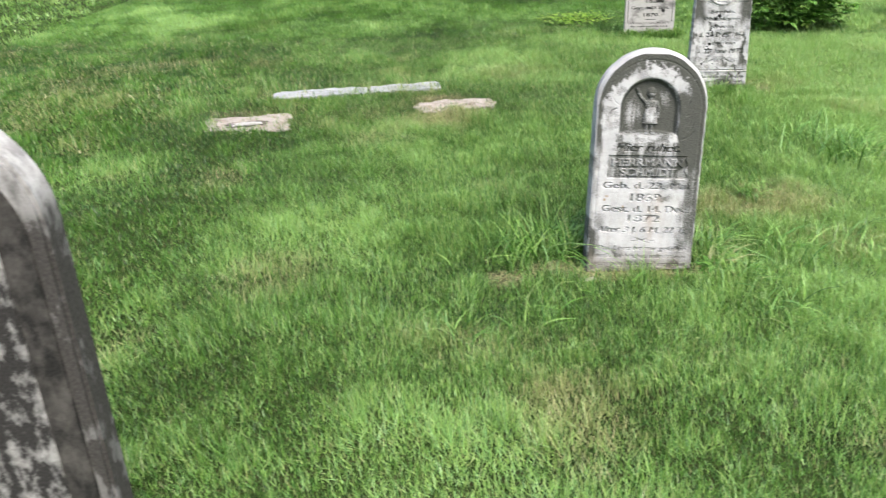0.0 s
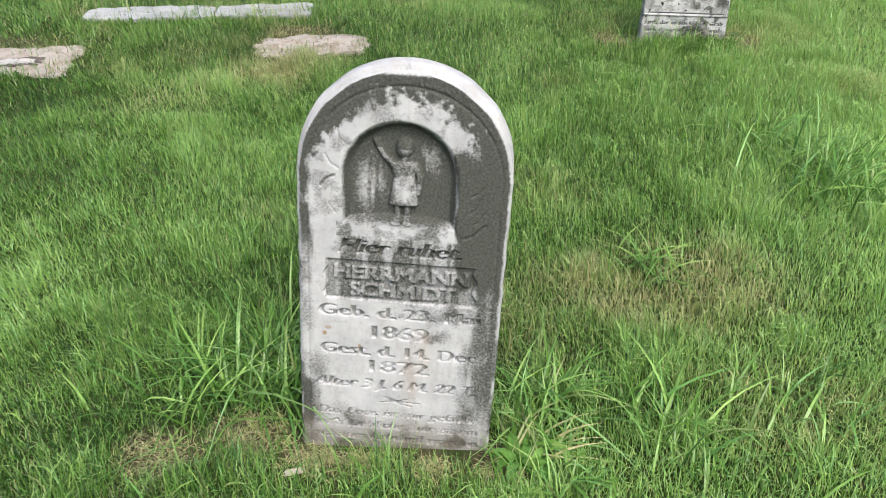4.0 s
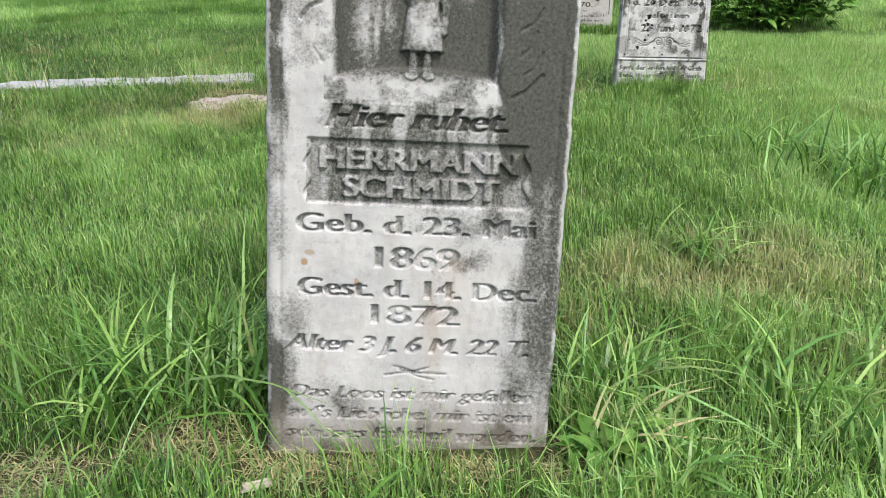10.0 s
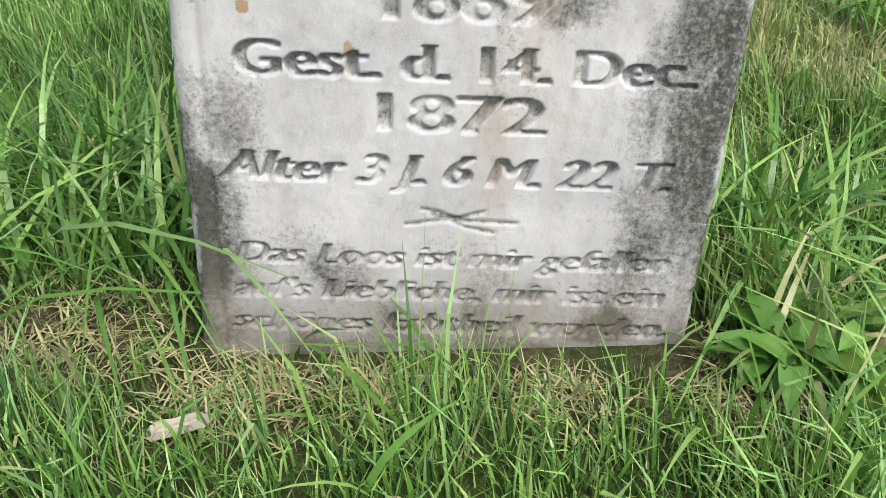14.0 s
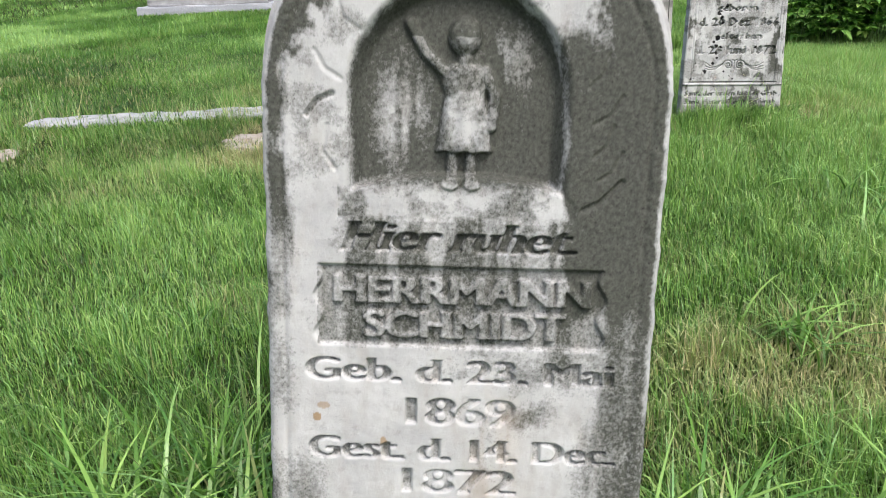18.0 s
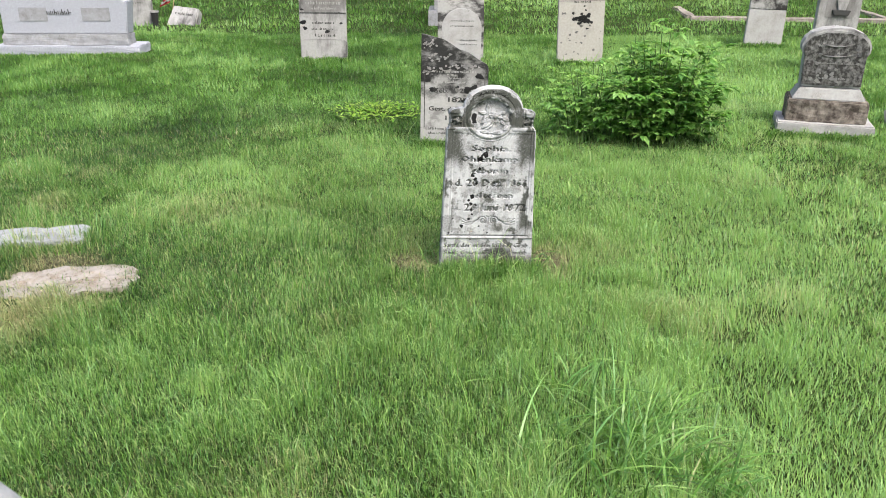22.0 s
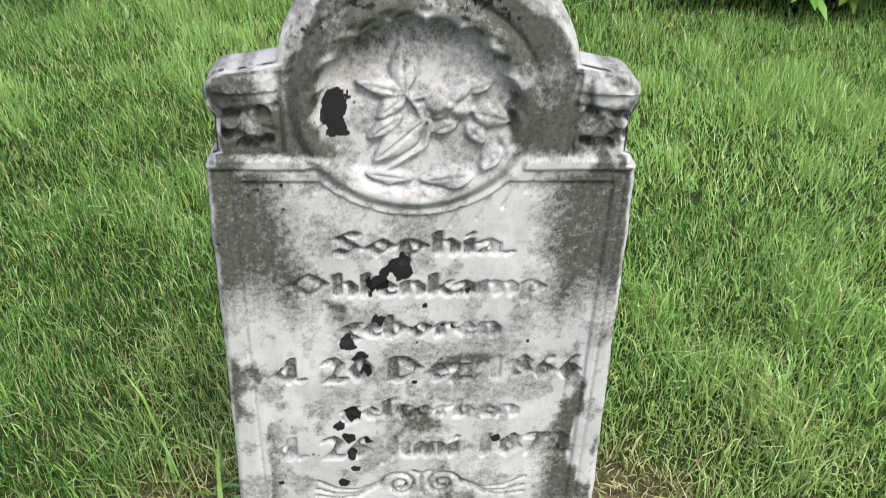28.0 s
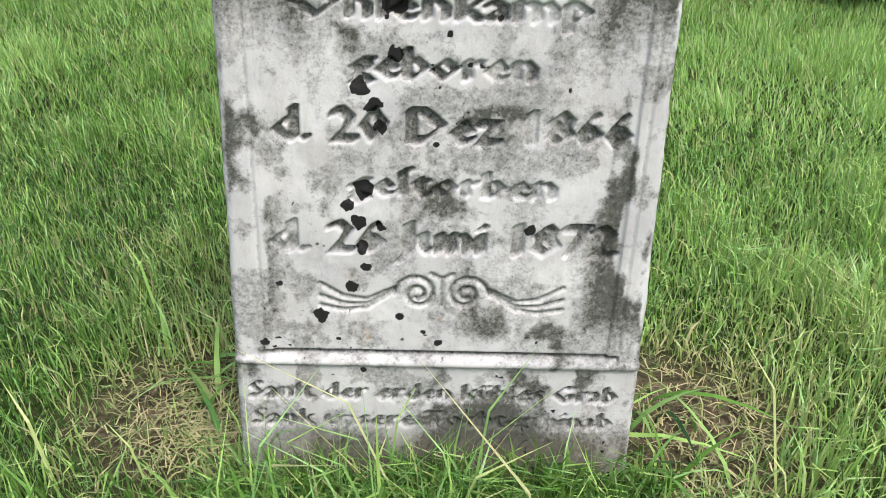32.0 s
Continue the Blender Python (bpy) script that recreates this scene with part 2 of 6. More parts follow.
GRASS = leafy("grass_blades", (0.020, 0.064, 0.012), (0.110, 0.240, 0.036), (0.285, 0.455, 0.124), (0.47, 0.41, 0.235), 0.26, 0.37, 0.42, (0.84, 0.97, 1.45))
BUSH = leafy("bush_leaves", (0.048, 0.130, 0.022), (0.140, 0.300, 0.055), (0.27, 0.45, 0.12), (0.3, 0.30, 0.08), 0.38)
WEED = leafy("weed_leaves", (0.060, 0.160, 0.018), (0.17, 0.34, 0.035), (0.33, 0.46, 0.09), (0.36, 0.36, 0.09), 0.4)
WOODS = leafy("woodland_leaves", (0.009, 0.027, 0.010), (0.066, 0.140, 0.036), (0.17, 0.30, 0.09), (0.25, 0.28, 0.09), 0.35, 0.6, 0.2)


def turf():
    m, n, l, b = shader("turf", 0.95, 0.1)
    v = n.new("ShaderNodeTexCoord").outputs["Object"]
    c = mix(n, l, cloud(n, l, 1.3, 6, 0.6, 0.35, 0.65, v), (0.017, 0.038, 0.008), (0.038, 0.072, 0.015))
    c = mix(n, l, cloud(n, l, 45, 5, 0.7, 0.45, 0.7, v), c, (0.060, 0.058, 0.026))
    c = mix(n, l, attr(n, "bare"), c, mix(n, l, cloud(n, l, 60, 5, 0.7, 0.4, 0.6, v), (0.060, 0.045, 0.032), (0.20, 0.155, 0.10)))
    l.new(c, b.inputs["Base Color"])
    bump(n, l, b, cloud(n, l, 70, 5, 0.7, 0.2, 0.8, v), 0.8, 0.02)
    return m


TURF = turf()

# ---- ground ----
# places where the turf is thin: x, y, radius, strength
BARE = [(-0.66, -0.18, 0.15, 0.95), (-0.42, -0.06, 0.14, 0.9), (-0.24, -0.12, 0.13, 0.85), (-0.08, -0.10, 0.10, 0.75), (0.08, -0.11, 0.09, 0.65), (0.27, -0.08, 0.11, 0.95), (0.61, 3.29, 0.24, 0.92), (1.32, 3.34, 0.22, 0.95),
        (-1.3, 3.2, 0.28, 0.6), (-2.9, 2.75, 0.35, 0.4), (1.30, 3.12, 0.12, 0.6), (0.66, 3.24, 0.12, 0.7)]
# places where the grass stands but has dried to straw
STRAW = [(0.80, 0.82, 0.40, 0.8), (1.05, 0.25, 0.36, 0.45), (0.75, -1.4, 0.25, 0.4), (-0.75, 4.1, 0.5, 0.35), (0.55, 3.6, 0.3, 0.3), (-0.35, -1.2, 0.3, 0.4), (1.5, 3.5, 0.35, 0.4), (0.3, 1.4, 0.3, 0.3), (-1.2, 2.6, 0.4, 0.45)]


def bare_at(x, y, spots=BARE):
    total = np.zeros_like(np.asarray(x, dtype=float))
    for bx, by, r, s in spots:
        d = np.hypot(x - bx, (y - by) * 1.25) / r
        total = np.maximum(total, s * (1 - step(0.35, 1.25, d + 0.7 * (vnoise(x, y, 0.12, 5) - 0.5))))
    return total


def ground_at(x, y):
    far = np.hypot(np.asarray(x) - 0.5, np.asarray(y) - 2)
    return 0.05 * (vnoise(x, y, 1.6, 3) - 0.5) * step(1.0, 4.0, far) - 0.012 + 0.02 * (vnoise(x, y, 0.35, 9) - 0.5)


def axis(fine_lo, fine_hi, size, end):
    inner = np.arange(fine_lo, fine_hi, size)
    grow = np.geomspace(size, end, 46)
    return np.concatenate([fine_lo - grow[::-1], inner, fine_hi + grow])


def build_ground():
    xs, ys = axis(-4.5, 5.5, 0.08, 900.0), axis(-4.2, 9.0, 0.08, 900.0)
    gx, gy = np.meshgrid(xs, ys)
    gz = np.where(np.hypot(gx, gy) < 60, ground_at(gx, gy), -0.01)
    w, h = len(xs), len(ys)
    i = (np.arange(h - 1)[:, None] * w + np.arange(w - 1)[None, :]).ravel()
    tris = np.concatenate([np.stack([i, i + 1, i + w + 1], 1), np.stack([i, i + w + 1, i + w], 1)])
    ob = tri_mesh("ground", np.stack([gx.ravel(), gy.ravel(), gz.ravel()], 1), tris, TURF, True, bare=bare_at(gx.ravel(), gy.ravel()))
    return tagged(ob, "green mown turf of an old graveyard with thin bare spots", "lawn", kind="structure")


build_ground()

# ---- carved headstones ----
STONE_A = pose(-0.035, -0.05, 0, -8, 3.5, 5)
STONE_B = pose(0.963, 3.190, 0, -4.5, 2.2, 6.8)


class Relief:
    """A raster of the carved face, 0.8 mm a cell: depth in metres (negative is cut in) and masks."""

    def __init__(self, half, low, top, cell=0.0008):
        self.cell, self.half, self.low = cell, half, low
        self.u = np.arange(-half, half + cell, cell)
        self.v = np.arange(low, top + cell, cell)
        self.U, self.V = np.meshgrid(self.u, self.v)
        self.y = np.zeros_like(self.U)
        # darkness of the carving: grime in the cuts, and their shade painted in
        self.soot_shade = np.zeros_like(self.U)

    def shifted(self, mask, du, dv):
        return np.roll(np.roll(mask, round(dv / self.cell), 0), round(du / self.cell), 1)

    def stems(self, mask, v, widest):
        """Middles of the narrow strokes that cross the height v."""
        row = np.concatenate([[0], (mask[int(round((v - self.low) / self.cell))] > 0.5).astype(int), [0]])
        step_ = np.diff(row)
        return [(a + b - 1) / 2 * self.cell - self.half for a, b in zip(np.flatnonzero(step_ > 0), np.flatnonzero(step_ < 0)) if (b - a) * self.cell < widest]

    def roman(self, mask, base, cap, fat, thin=True):
        """A mason's roman: fat uprights, thin cross strokes, short flat serifs."""
        if thin:
            mask = np.minimum(mask, self.shifted(mask, 0, self.cell))
        fatter = mask
        for k in range(1, int(round(fat * cap / self.cell)) + 1):
            fatter = np.maximum(fatter, self.shifted(mask, (k - 0.5 * fat * cap / self.cell) * self.cell, 0))
        mask, tall = fatter, 0.085 * cap
        for v0, v1, probe in ((0.0, 0.085, 0.03), (0.93, 1.0, 0.95), (0.575, 0.65, 0.60)):
            for u in self.stems(fatter, base + probe * cap, 0.36 * cap):
                if v0 == 0.575 and fatter[int(round((base + 0.76 * cap - self.low) / self.cell)), int(round((u + self.half) / self.cell))] > 0.5:
                    continue
                mask = np.maximum(mask, (np.abs(self.U - u) < 0.215 * cap) & (self.V > base + v0 * cap) & (self.V < base + v1 * cap))
        return mask.astype(float)

    def broken(self, mask, base, cap):
        """Black letter: the line swept by a slanting broad pen, with lozenges at the ends of the uprights."""
        thin = (self.soften(mask, 1) > 0.75).astype(float)
        fatter = np.maximum(thin, mask * 0)
        for k in np.linspace(-0.5, 0.5, 9):
            fatter = np.maximum(fatter, self.shifted(thin, 0.20 * cap * k, 0.12 * cap * k))
        mask = fatter
        for v, probe in ((0.07, 0.03), (0.90, 0.93), (0.585, 0.60)):
            for u in self.stems(fatter, base + probe * cap, 0.30 * cap):
                if v == 0.585 and fatter[int(round((base + 0.78 * cap - self.low) / self.cell)), int(round((u + self.half) / self.cell))] > 0.5:
                    continue
                mask = np.maximum(mask, (np.abs(self.U - u) * 0.8 + np.abs(self.V - base - v * cap - 0.25 * (self.U - u)) < 0.115 * cap))
        return mask.astype(float)

    def lettering(self, body, left, right, base, cap, shear=0.0, bold=0.0, hand=""):
        """A mask of a line of text, fitted between left and right with that height of capitals."""
        curve = bpy.data.curves.new("line", "FONT")
        slant, curve.body, curve.size, curve.shear = (shear if hand else 0.0), body, 1.0, (0.0 if hand else shear)
        curve.resolution_u = 1 if hand == "broken" else 12
        ob = new("line", curve)
        bpy.context.view_layer.update()
        shape = ob.evaluated_get(bpy.context.evaluated_depsgraph_get())
        me = shape.to_mesh()
        me.calc_loop_triangles()
        p = np.array([tuple(v.co[:2]) for v in me.vertices])
        tri = np.array([tuple(t.vertices) for t in me.loop_triangles])
        shape.to_mesh_clear()
        bpy.data.objects.remove(ob)
        bpy.data.curves.remove(curve)
        p[:, 0] = left + (p[:, 0] - p[:, 0].min()) * (right - left) / np.ptp(p[:, 0])
        p[:, 1] = base + p[:, 1] * cap / 0.69
        mask = np.zeros_like(self.y)
        c = self.cell
        for a, b, d in p[tri]:
            lo, hi = np.minimum(np.minimum(a, b), d), np.maximum(np.maximum(a, b), d)
            i0, i1 = int((lo[0] + self.half) / c), int((hi[0] + self.half) / c) + 2
            j0, j1 = int((lo[1] - self.low) / c), int((hi[1] - self.low) / c) + 2
            if i0 < 0 or j0 < 0 or i1 > mask.shape[1] or j1 > mask.shape[0]:
                continue
            u, v = self.U[j0:j1, i0:i1], self.V[j0:j1, i0:i1]
            e = lambda s, t: (t[0] - s[0]) * (v - s[1]) - (t[1] - s[1]) * (u - s[0])
            w0, w1, w2 = e(a, b), e(b, d), e(d, a)
            mask[j0:j1, i0:i1][((w0 >= 0) & (w1 >= 0) & (w2 >= 0)) | ((w0 <= 0) & (w1 <= 0) & (w2 <= 0))] = 1
        for _ in range(round(bold * 60)):
            mask = (self.soften(mask) > 0.15).astype(float)
        if hand == "broken":
            mask = self.broken(mask, base, cap)
        elif hand:
            mask = self.roman(mask, base, cap, 0.17 if hand == "roman" else 0.15, hand == "roman")
        if slant:
            for j in range(mask.shape[0]):
                if mask[j].any():
                    mask[j] = np.roll(mask[j], int(round(slant * (self.v[j] - base - 0.4 * cap) / c)))
        return mask

    def soften(self, a, n=1):
        for _ in range(n):
            a = (a + np.roll(a, 1, 0) + np.roll(a, -1, 0) + np.roll(a, 1, 1) + np.roll(a, -1, 1)) / 5
        return a

    def worn(self, mask, size, keep, seed):
        """Eats letters away where frost and rain have flattened them."""
        return mask * (0.50 + 0.50 * step(keep - 0.12, keep + 0.12, vnoise(self.U, self.V, size, seed)))

    def cut(self, mask, depth, soot_shade=1.0, n=2):
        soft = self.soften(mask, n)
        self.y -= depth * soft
        # the cut is also coloured dark, for its grime and its shade
        self.soot_shade = np.maximum(self.soot_shade, soot_shade * soft)

    def raise_(self, mask, height, n=2):
        self.y += height * self.soften(mask, n)

    def stroke(self, points, width):
        """A mask along a curved line of points, tapering to its ends."""
        d = np.full_like(self.y, 9.0)
        points = [np.array(p) for p in points]
        for k, (a, b) in enumerate(zip(points[:-1], points[1:])):
            ab = b - a
            s = np.clip(((self.U - a[0]) * ab[0] + (self.V - a[1]) * ab[1]) / (ab @ ab), 0, 1)
            d = np.minimum(d, np.hypot(self.U - a[0] - s * ab[0], self.V - a[1] - s * ab[1]))
        return 1 - step(0.4 * width, width, d)

    def blob(self, u, v, ru, rv, turn=0.0):
        c, s = math.cos(turn), math.sin(turn)
        du, dv = self.U - u, self.V - v
        return np.clip(1 - ((du * c + dv * s) / ru) ** 2 - ((dv * c - du * s) / rv) ** 2, 0, None)

    def sample(self, a, u, v):
        x = np.clip((u + self.half) / self.cell, 0, a.shape[1] - 1.001)
        y = np.clip((v - self.low) / self.cell, 0, a.shape[0] - 1.001)
        i, j = x.astype(int), y.astype(int)
        fx, fy = x - i, y - j
        return (a[j, i] * (1 - fx) + a[j, i + 1] * fx) * (1 - fy) + (a[j + 1, i] * (1 - fx) + a[j + 1, i + 1] * fx) * fy


def carved_slab(name, rows, relief, thick, masks, regions, r=0.007, across=320, swell=(0, 0, 0, 9, 1), squash=1.0):
    """A slab with a carved face. rows: (v, left, right) from the foot up; the outline is their two sides."""
    s = np.linspace(-1, 1, across)
    s = np.sign(s) * (1 - (1 - np.abs(s)) ** 1.25)
    V = np.array([r[0] for r in rows])
    L, R = np.array([r[1] for r in rows]), np.array([r[2] for r in rows])
    mid, half = (L + R) / 2, (R - L) / 2
    chip = 0.0045 * (vnoise(V, 0 * V + 3.3 * half.max(), 0.03, 6) - 0.5)
    U = mid[:, None] + (half + chip * (half > 0.1))[:, None] * s[None, :]
    VV = np.repeat(V[:, None], across, 1)
    edge = half[:, None] * (1 - np.abs(s))[None, :]
    top = V[-1]
    edge = np.minimum(edge, np.maximum(top - VV, 0) * 0.9 + 0.0005)
    round_off = np.where(edge < r, r - np.sqrt(np.maximum(r * r - (r - edge) ** 2, 0)), 0)
    wear = 0.0012 * (vnoise(U, VV, 0.05, 11) - 0.5) + 0.0008 * (vnoise(U, VV, 0.012, 12) - 0.5)
    Y = -relief.sample(relief.y, U, VV) + round_off + wear * 1.6
    front = np.stack([U, Y, VV], 2).reshape(-1, 3)
    n, m = len(rows), across
    i = (np.arange(n - 1)[:, None] * m + np.arange(m - 1)[None, :]).ravel()
    tris = [np.stack([i, i + 1, i + m + 1], 1), np.stack([i, i + m + 1, i + m], 1)]
    # rim, from the face to the back, with a rounded back edge
    ring = np.concatenate([np.arange(0, m), np.arange(1, n) * m + m - 1, (n - 1) * m + np.arange(m - 2, -1, -1), np.arange(n - 2, 0, -1) * m])
    k, verts, last = len(ring), [front], ring
    centre = np.array([0, 0, V.mean()])
    for depth, shrink, out in ((thick * 0.12, 1, 0.6), (thick * 0.3, 1, 0.95), (thick * 0.5, 1, 1.0), (thick * 0.7, 1, 0.85), (thick - 0.006, 1, 0.4), (thick, 0.988, 0.3)):
        loop = front[ring].copy()
        loop = centre + (loop - centre) * np.array([shrink, 1, shrink])
        arm = loop[:, [0, 2]] - np.array(swell[1:3])
        arm *= (swell[0] * out * np.clip((loop[:, 2] - swell[3]) / swell[4], 0, 1) ** 0.7 / np.maximum(np.hypot(arm[:, 0], arm[:, 1]), 1e-6))[:, None]
        loop[:, 0] += arm[:, 0]
        loop[:, 2] += arm[:, 1]
        loop[:, 1] = depth + 0.0016 * (vnoise(np.arange(k) * 0.01, np.full(k, depth * 30), 0.06, 4) - 0.5)
        start = sum(len(a) for a in verts)
        ids = start + np.arange(k)
        nx, lx = np.roll(ids, -1), np.roll(last, -1)
        tris += [np.stack([last, ids, nx], 1), np.stack([last, nx, lx], 1)]
        verts.append(loop)
        last = ids
    start = sum(len(a) for a in verts)
    verts.append(np.array([[0, thick, V.mean()]]))
    tris.append(np.stack([last, np.full(k, start), np.roll(last, -1)], 1))
    verts, tris = np.concatenate(verts), np.concatenate(tris)[:, ::-1]
    data = {}
    uu, vv = verts[:, 0].copy(), verts[:, 2].copy()
    on_face = np.zeros(len(verts))
    on_face[:len(front)] = step(0.25 * r, 0.9 * r, edge.ravel())
    for key, f in masks.items():
        data[key] = np.clip(f(uu, vv, on_face, relief), 0, 1)
    # the face falls into its carved parts; what is left is the slab
    centre = verts[tris].mean(1)
    flat = (tris < len(front)).all(1)
    part_of = np.zeros(len(tris), int)
    for k, (_, u0, u1, v0, v1) in enumerate(regions):
        part_of[flat & (centre[:, 0] > u0) & (centre[:, 0] < u1) & (centre[:, 2] > v0) & (centre[:, 2] < v1)] = k + 1
    verts[:, 2] = np.where(vv > 0.58, 0.58 + (vv - 0.58) * squash, vv)
    root = new(name)
    for k, title in enumerate(["slab"] + [g[0] for g in regions]):
        used, local = np.unique(tris[part_of == k], return_inverse=True)
        ob = tri_mesh(title, verts[used], local.reshape(-1, 3), MARBLE, True, **{key: a[used] for key, a in data.items()})
        ob.parent = root
    return root


def arch_rows(half, spring, top, low, step_v=0.0017):
    rows = [(v, -half, half) for v in np.arange(low, spring, step_v)]
    rise = top - spring
    for a in np.linspace(0, math.pi / 2 - 0.012, 190):
        w = half * math.cos(a)
        rows.append((spring + rise * math.sin(a), -w, w))
    return rows


def headstone_a():
    r = Relief(0.26, -0.12, 1.02)
    U, V = r.U, r.V
    # outer moulding: a shallow groove that follows the arch
    ring = np.where(V > 0.76, np.hypot(U, (V - 0.76) * 0.25 / 0.242), np.abs(U))
    r.y -= 0.0025 * np.exp(-((ring - 0.228) / 0.004) ** 2)
    r.y += 0.0022 * (vnoise(U, V, 0.007, 27, 2) - 0.5) * step(0.205, 0.235, ring) * step(0.45, 0.65, V)
    # niche with an arched head, its floor dished; a low mound at the foot
    cu, cv, rad = -0.009, 0.763, 0.137
    d = np.where(V > cv, np.hypot(U - cu, V - cv), np.abs(U - cu)) - rad
    inside = (1 - step(-0.022, 0.004, d)) * step(0.605, 0.622, V)
    r.y -= 0.030 * inside
    mound_top = 0.622 + 0.040 * np.sqrt(np.clip(1 - ((U + 0.008) / 0.150) ** 2, 0, 1))
    mound = (V > 0.606) & (V < mound_top) & (np.abs(U + 0.008) < 0.150)
    filled = r.soften(mound.astype(float), 8)
    r.y = r.y * (1 - filled) - 0.0012 * filled
    # the worn small figure in the niche, one arm lifted
    figure = np.zeros_like(U)
    for u, v, a, b, h in ((-0.003, 0.832, 0.021, 0.025, 0.019), (-0.002, 0.803, 0.010, 0.014, 0.012), (-0.003, 0.778, 0.029, 0.026, 0.015), (-0.015, 0.672, 0.0085, 0.028, 0.012), (0.008, 0.672, 0.0085, 0.028, 0.012), (-0.017, 0.652, 0.011, 0.006, 0.012), (0.011, 0.652, 0.011, 0.006, 0.012)):
        figure = np.maximum(figure, h * np.sqrt(r.blob(u, v, a, b)))
    w = np.interp(V, (0.690, 0.735, 0.760, 0.795), (0.037, 0.031, 0.026, 0.027))
    frock = (V > 0.690 + 0.0012 * np.cos(U * 260)) & (V < 0.795) & (np.abs(U + 0.001) < w)
    fold = 0.0016 * np.cos((U + 0.001) / w * 9.0) * step(0.770, 0.735, V)
    figure = np.maximum(figure, np.where(frock, 0.017 * np.sqrt(np.clip(1 - ((U + 0.001) / w) ** 2, 0, 1)) + fold, 0))
    for pts, w_ in (([(-0.026, 0.788), (-0.050, 0.812), (-0.070, 0.846)], 0.0095), ([(0.024, 0.790), (0.036, 0.758), (0.032, 0.722)], 0.0095)):
        figure = np.maximum(figure, 0.011 * r.stroke(pts, w_))
    figure -= 0.0015 * r.blob(-0.010, 0.836, 0.004, 0.003) + 0.0015 * r.blob(0.005, 0.836, 0.004, 0.003)
    r.y += r.soften(figure, 2)
    body = r.soften((figure > 0.006).astype(float), 2)
    r.soot_shade = np.maximum(r.soot_shade, 0.12 * r.soften((frock & (V < 0.697)).astype(float), 2))
    r.y = np.where(inside > 0.5, np.minimum(r.y, 0.002), r.y)
    # curled leaf sprays on each shoulder of the niche
    for pts in ([(0.160, 0.690), (0.176, 0.705), (0.182, 0.728)], [(0.158, 0.730), (0.178, 0.742), (0.190, 0.764)], [(0.166, 0.660), (0.184, 0.672), (0.194, 0.696)], [(0.150, 0.775), (0.166, 0.790), (0.172, 0.812)],
                [(-0.160, 0.668), (-0.176, 0.690), (-0.170, 0.722)], [(-0.152, 0.778), (-0.172, 0.790), (-0.184, 0.812)], [(-0.128, 0.836), (-0.150, 0.850), (-0.156, 0.872)]):
        r.cut(r.stroke(pts, 0.0036), 0.0022, 0.25)
    r.cut(r.stroke([(0.150, 0.623), (0.172, 0.634), (0.196, 0.660)], 0.005), 0.004, 0.9)
    r.cut(r.stroke([(-0.195, 0.735), (-0.182, 0.752), (-0.164, 0.76)], 0.005), 0.004, 0.8)
    # name panel, sunk, with raised capitals
    wob = 0.006 * np.sin((V - 0.44) * 2 * math.pi / 0.052)
    panel = (np.abs(U + 0.001) < 0.182 + wob) & (V > 0.438) & (V < 0.545)
    r.y -= 0.007 * r.soften(panel.astype(float), 3)
    r.soot_shade = np.maximum(r.soot_shade, 0.12 * r.soften(panel.astype(float), 3))
    for body_, lft, rgt, base in (("HERRMANN", -0.162, 0.164, 0.496), ("SCHMIDT", -0.124, 0.134, 0.450)):
        r.raise_(r.lettering(body_, lft, rgt, base, 0.035, 0.0, 0.018, "slab"), 0.0085, 1)
    # incised lines
    for body_, lft, rgt, base, cap, shear, bold, keep in (
            ("Hier ruhet.", -0.146, 0.146, 0.565, 0.036, 0.35, 0.0, 0.30), ("Geb. d. 23. Mai", -0.200, 0.200, 0.388, 0.031, 0, 0.0, 0.36),
            ("1869", -0.066, 0.073, 0.328, 0.037, 0, 0.0, 0.36), ("Gest. d. 14. Dec.", -0.197, 0.209, 0.276, 0.031, 0, 0.0, 0.36),
            ("1872", -0.070, 0.079, 0.228, 0.034, 0, 0.0, 0.36), ("Alter 3 J. 6 M. 22 T.", -0.215, 0.206, 0.176, 0.028, 0.35, 0.0, 0.34),
            ("Das Loos ist mir gefallen", -0.207, 0.216, 0.088, 0.022, 0.35, 0.0, 0.38), ("auf's Liebliche, mir ist ein", -0.212, 0.216, 0.049, 0.022, 0.35, 0.0, 0.44),
            ("schönes Erbtheil worden.", -0.215, 0.229, 0.011, 0.022, 0.35, 0.0, 0.48)):
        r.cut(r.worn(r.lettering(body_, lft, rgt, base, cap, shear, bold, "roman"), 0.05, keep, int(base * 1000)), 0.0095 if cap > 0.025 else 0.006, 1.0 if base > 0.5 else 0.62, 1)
    for pts in ([(-0.045, 0.134), (-0.012, 0.140), (0.062, 0.139)], [(-0.02, 0.146), (0.0, 0.141), (0.030, 0.150)], [(-0.03, 0.151), (-0.012, 0.148), (0.012, 0.139)], [(0.0, 0.139), (0.018, 0.132), (0.040, 0.128)]):
        r.cut(r.stroke(pts, 0.0028), 0.002, 0.7)

    def film(u, v, face, rel):
        n1, n2, n4 = vnoise(u, v, 0.10, 21), vnoise(u * 2.4, v * 0.40, 0.05, 22), vnoise(u, v, 0.045, 26)
        ring_ = np.where(v > 0.76, np.hypot(u, (v - 0.76) * 0.25 / 0.242), np.abs(u))
        drip = 0.05 * (n2 - 0.5) + 0.035 * (n4 - 0.5)
        washed = 0.030 * step(0.05, -0.10, u) * (1 - step(0.76, 0.88, v))
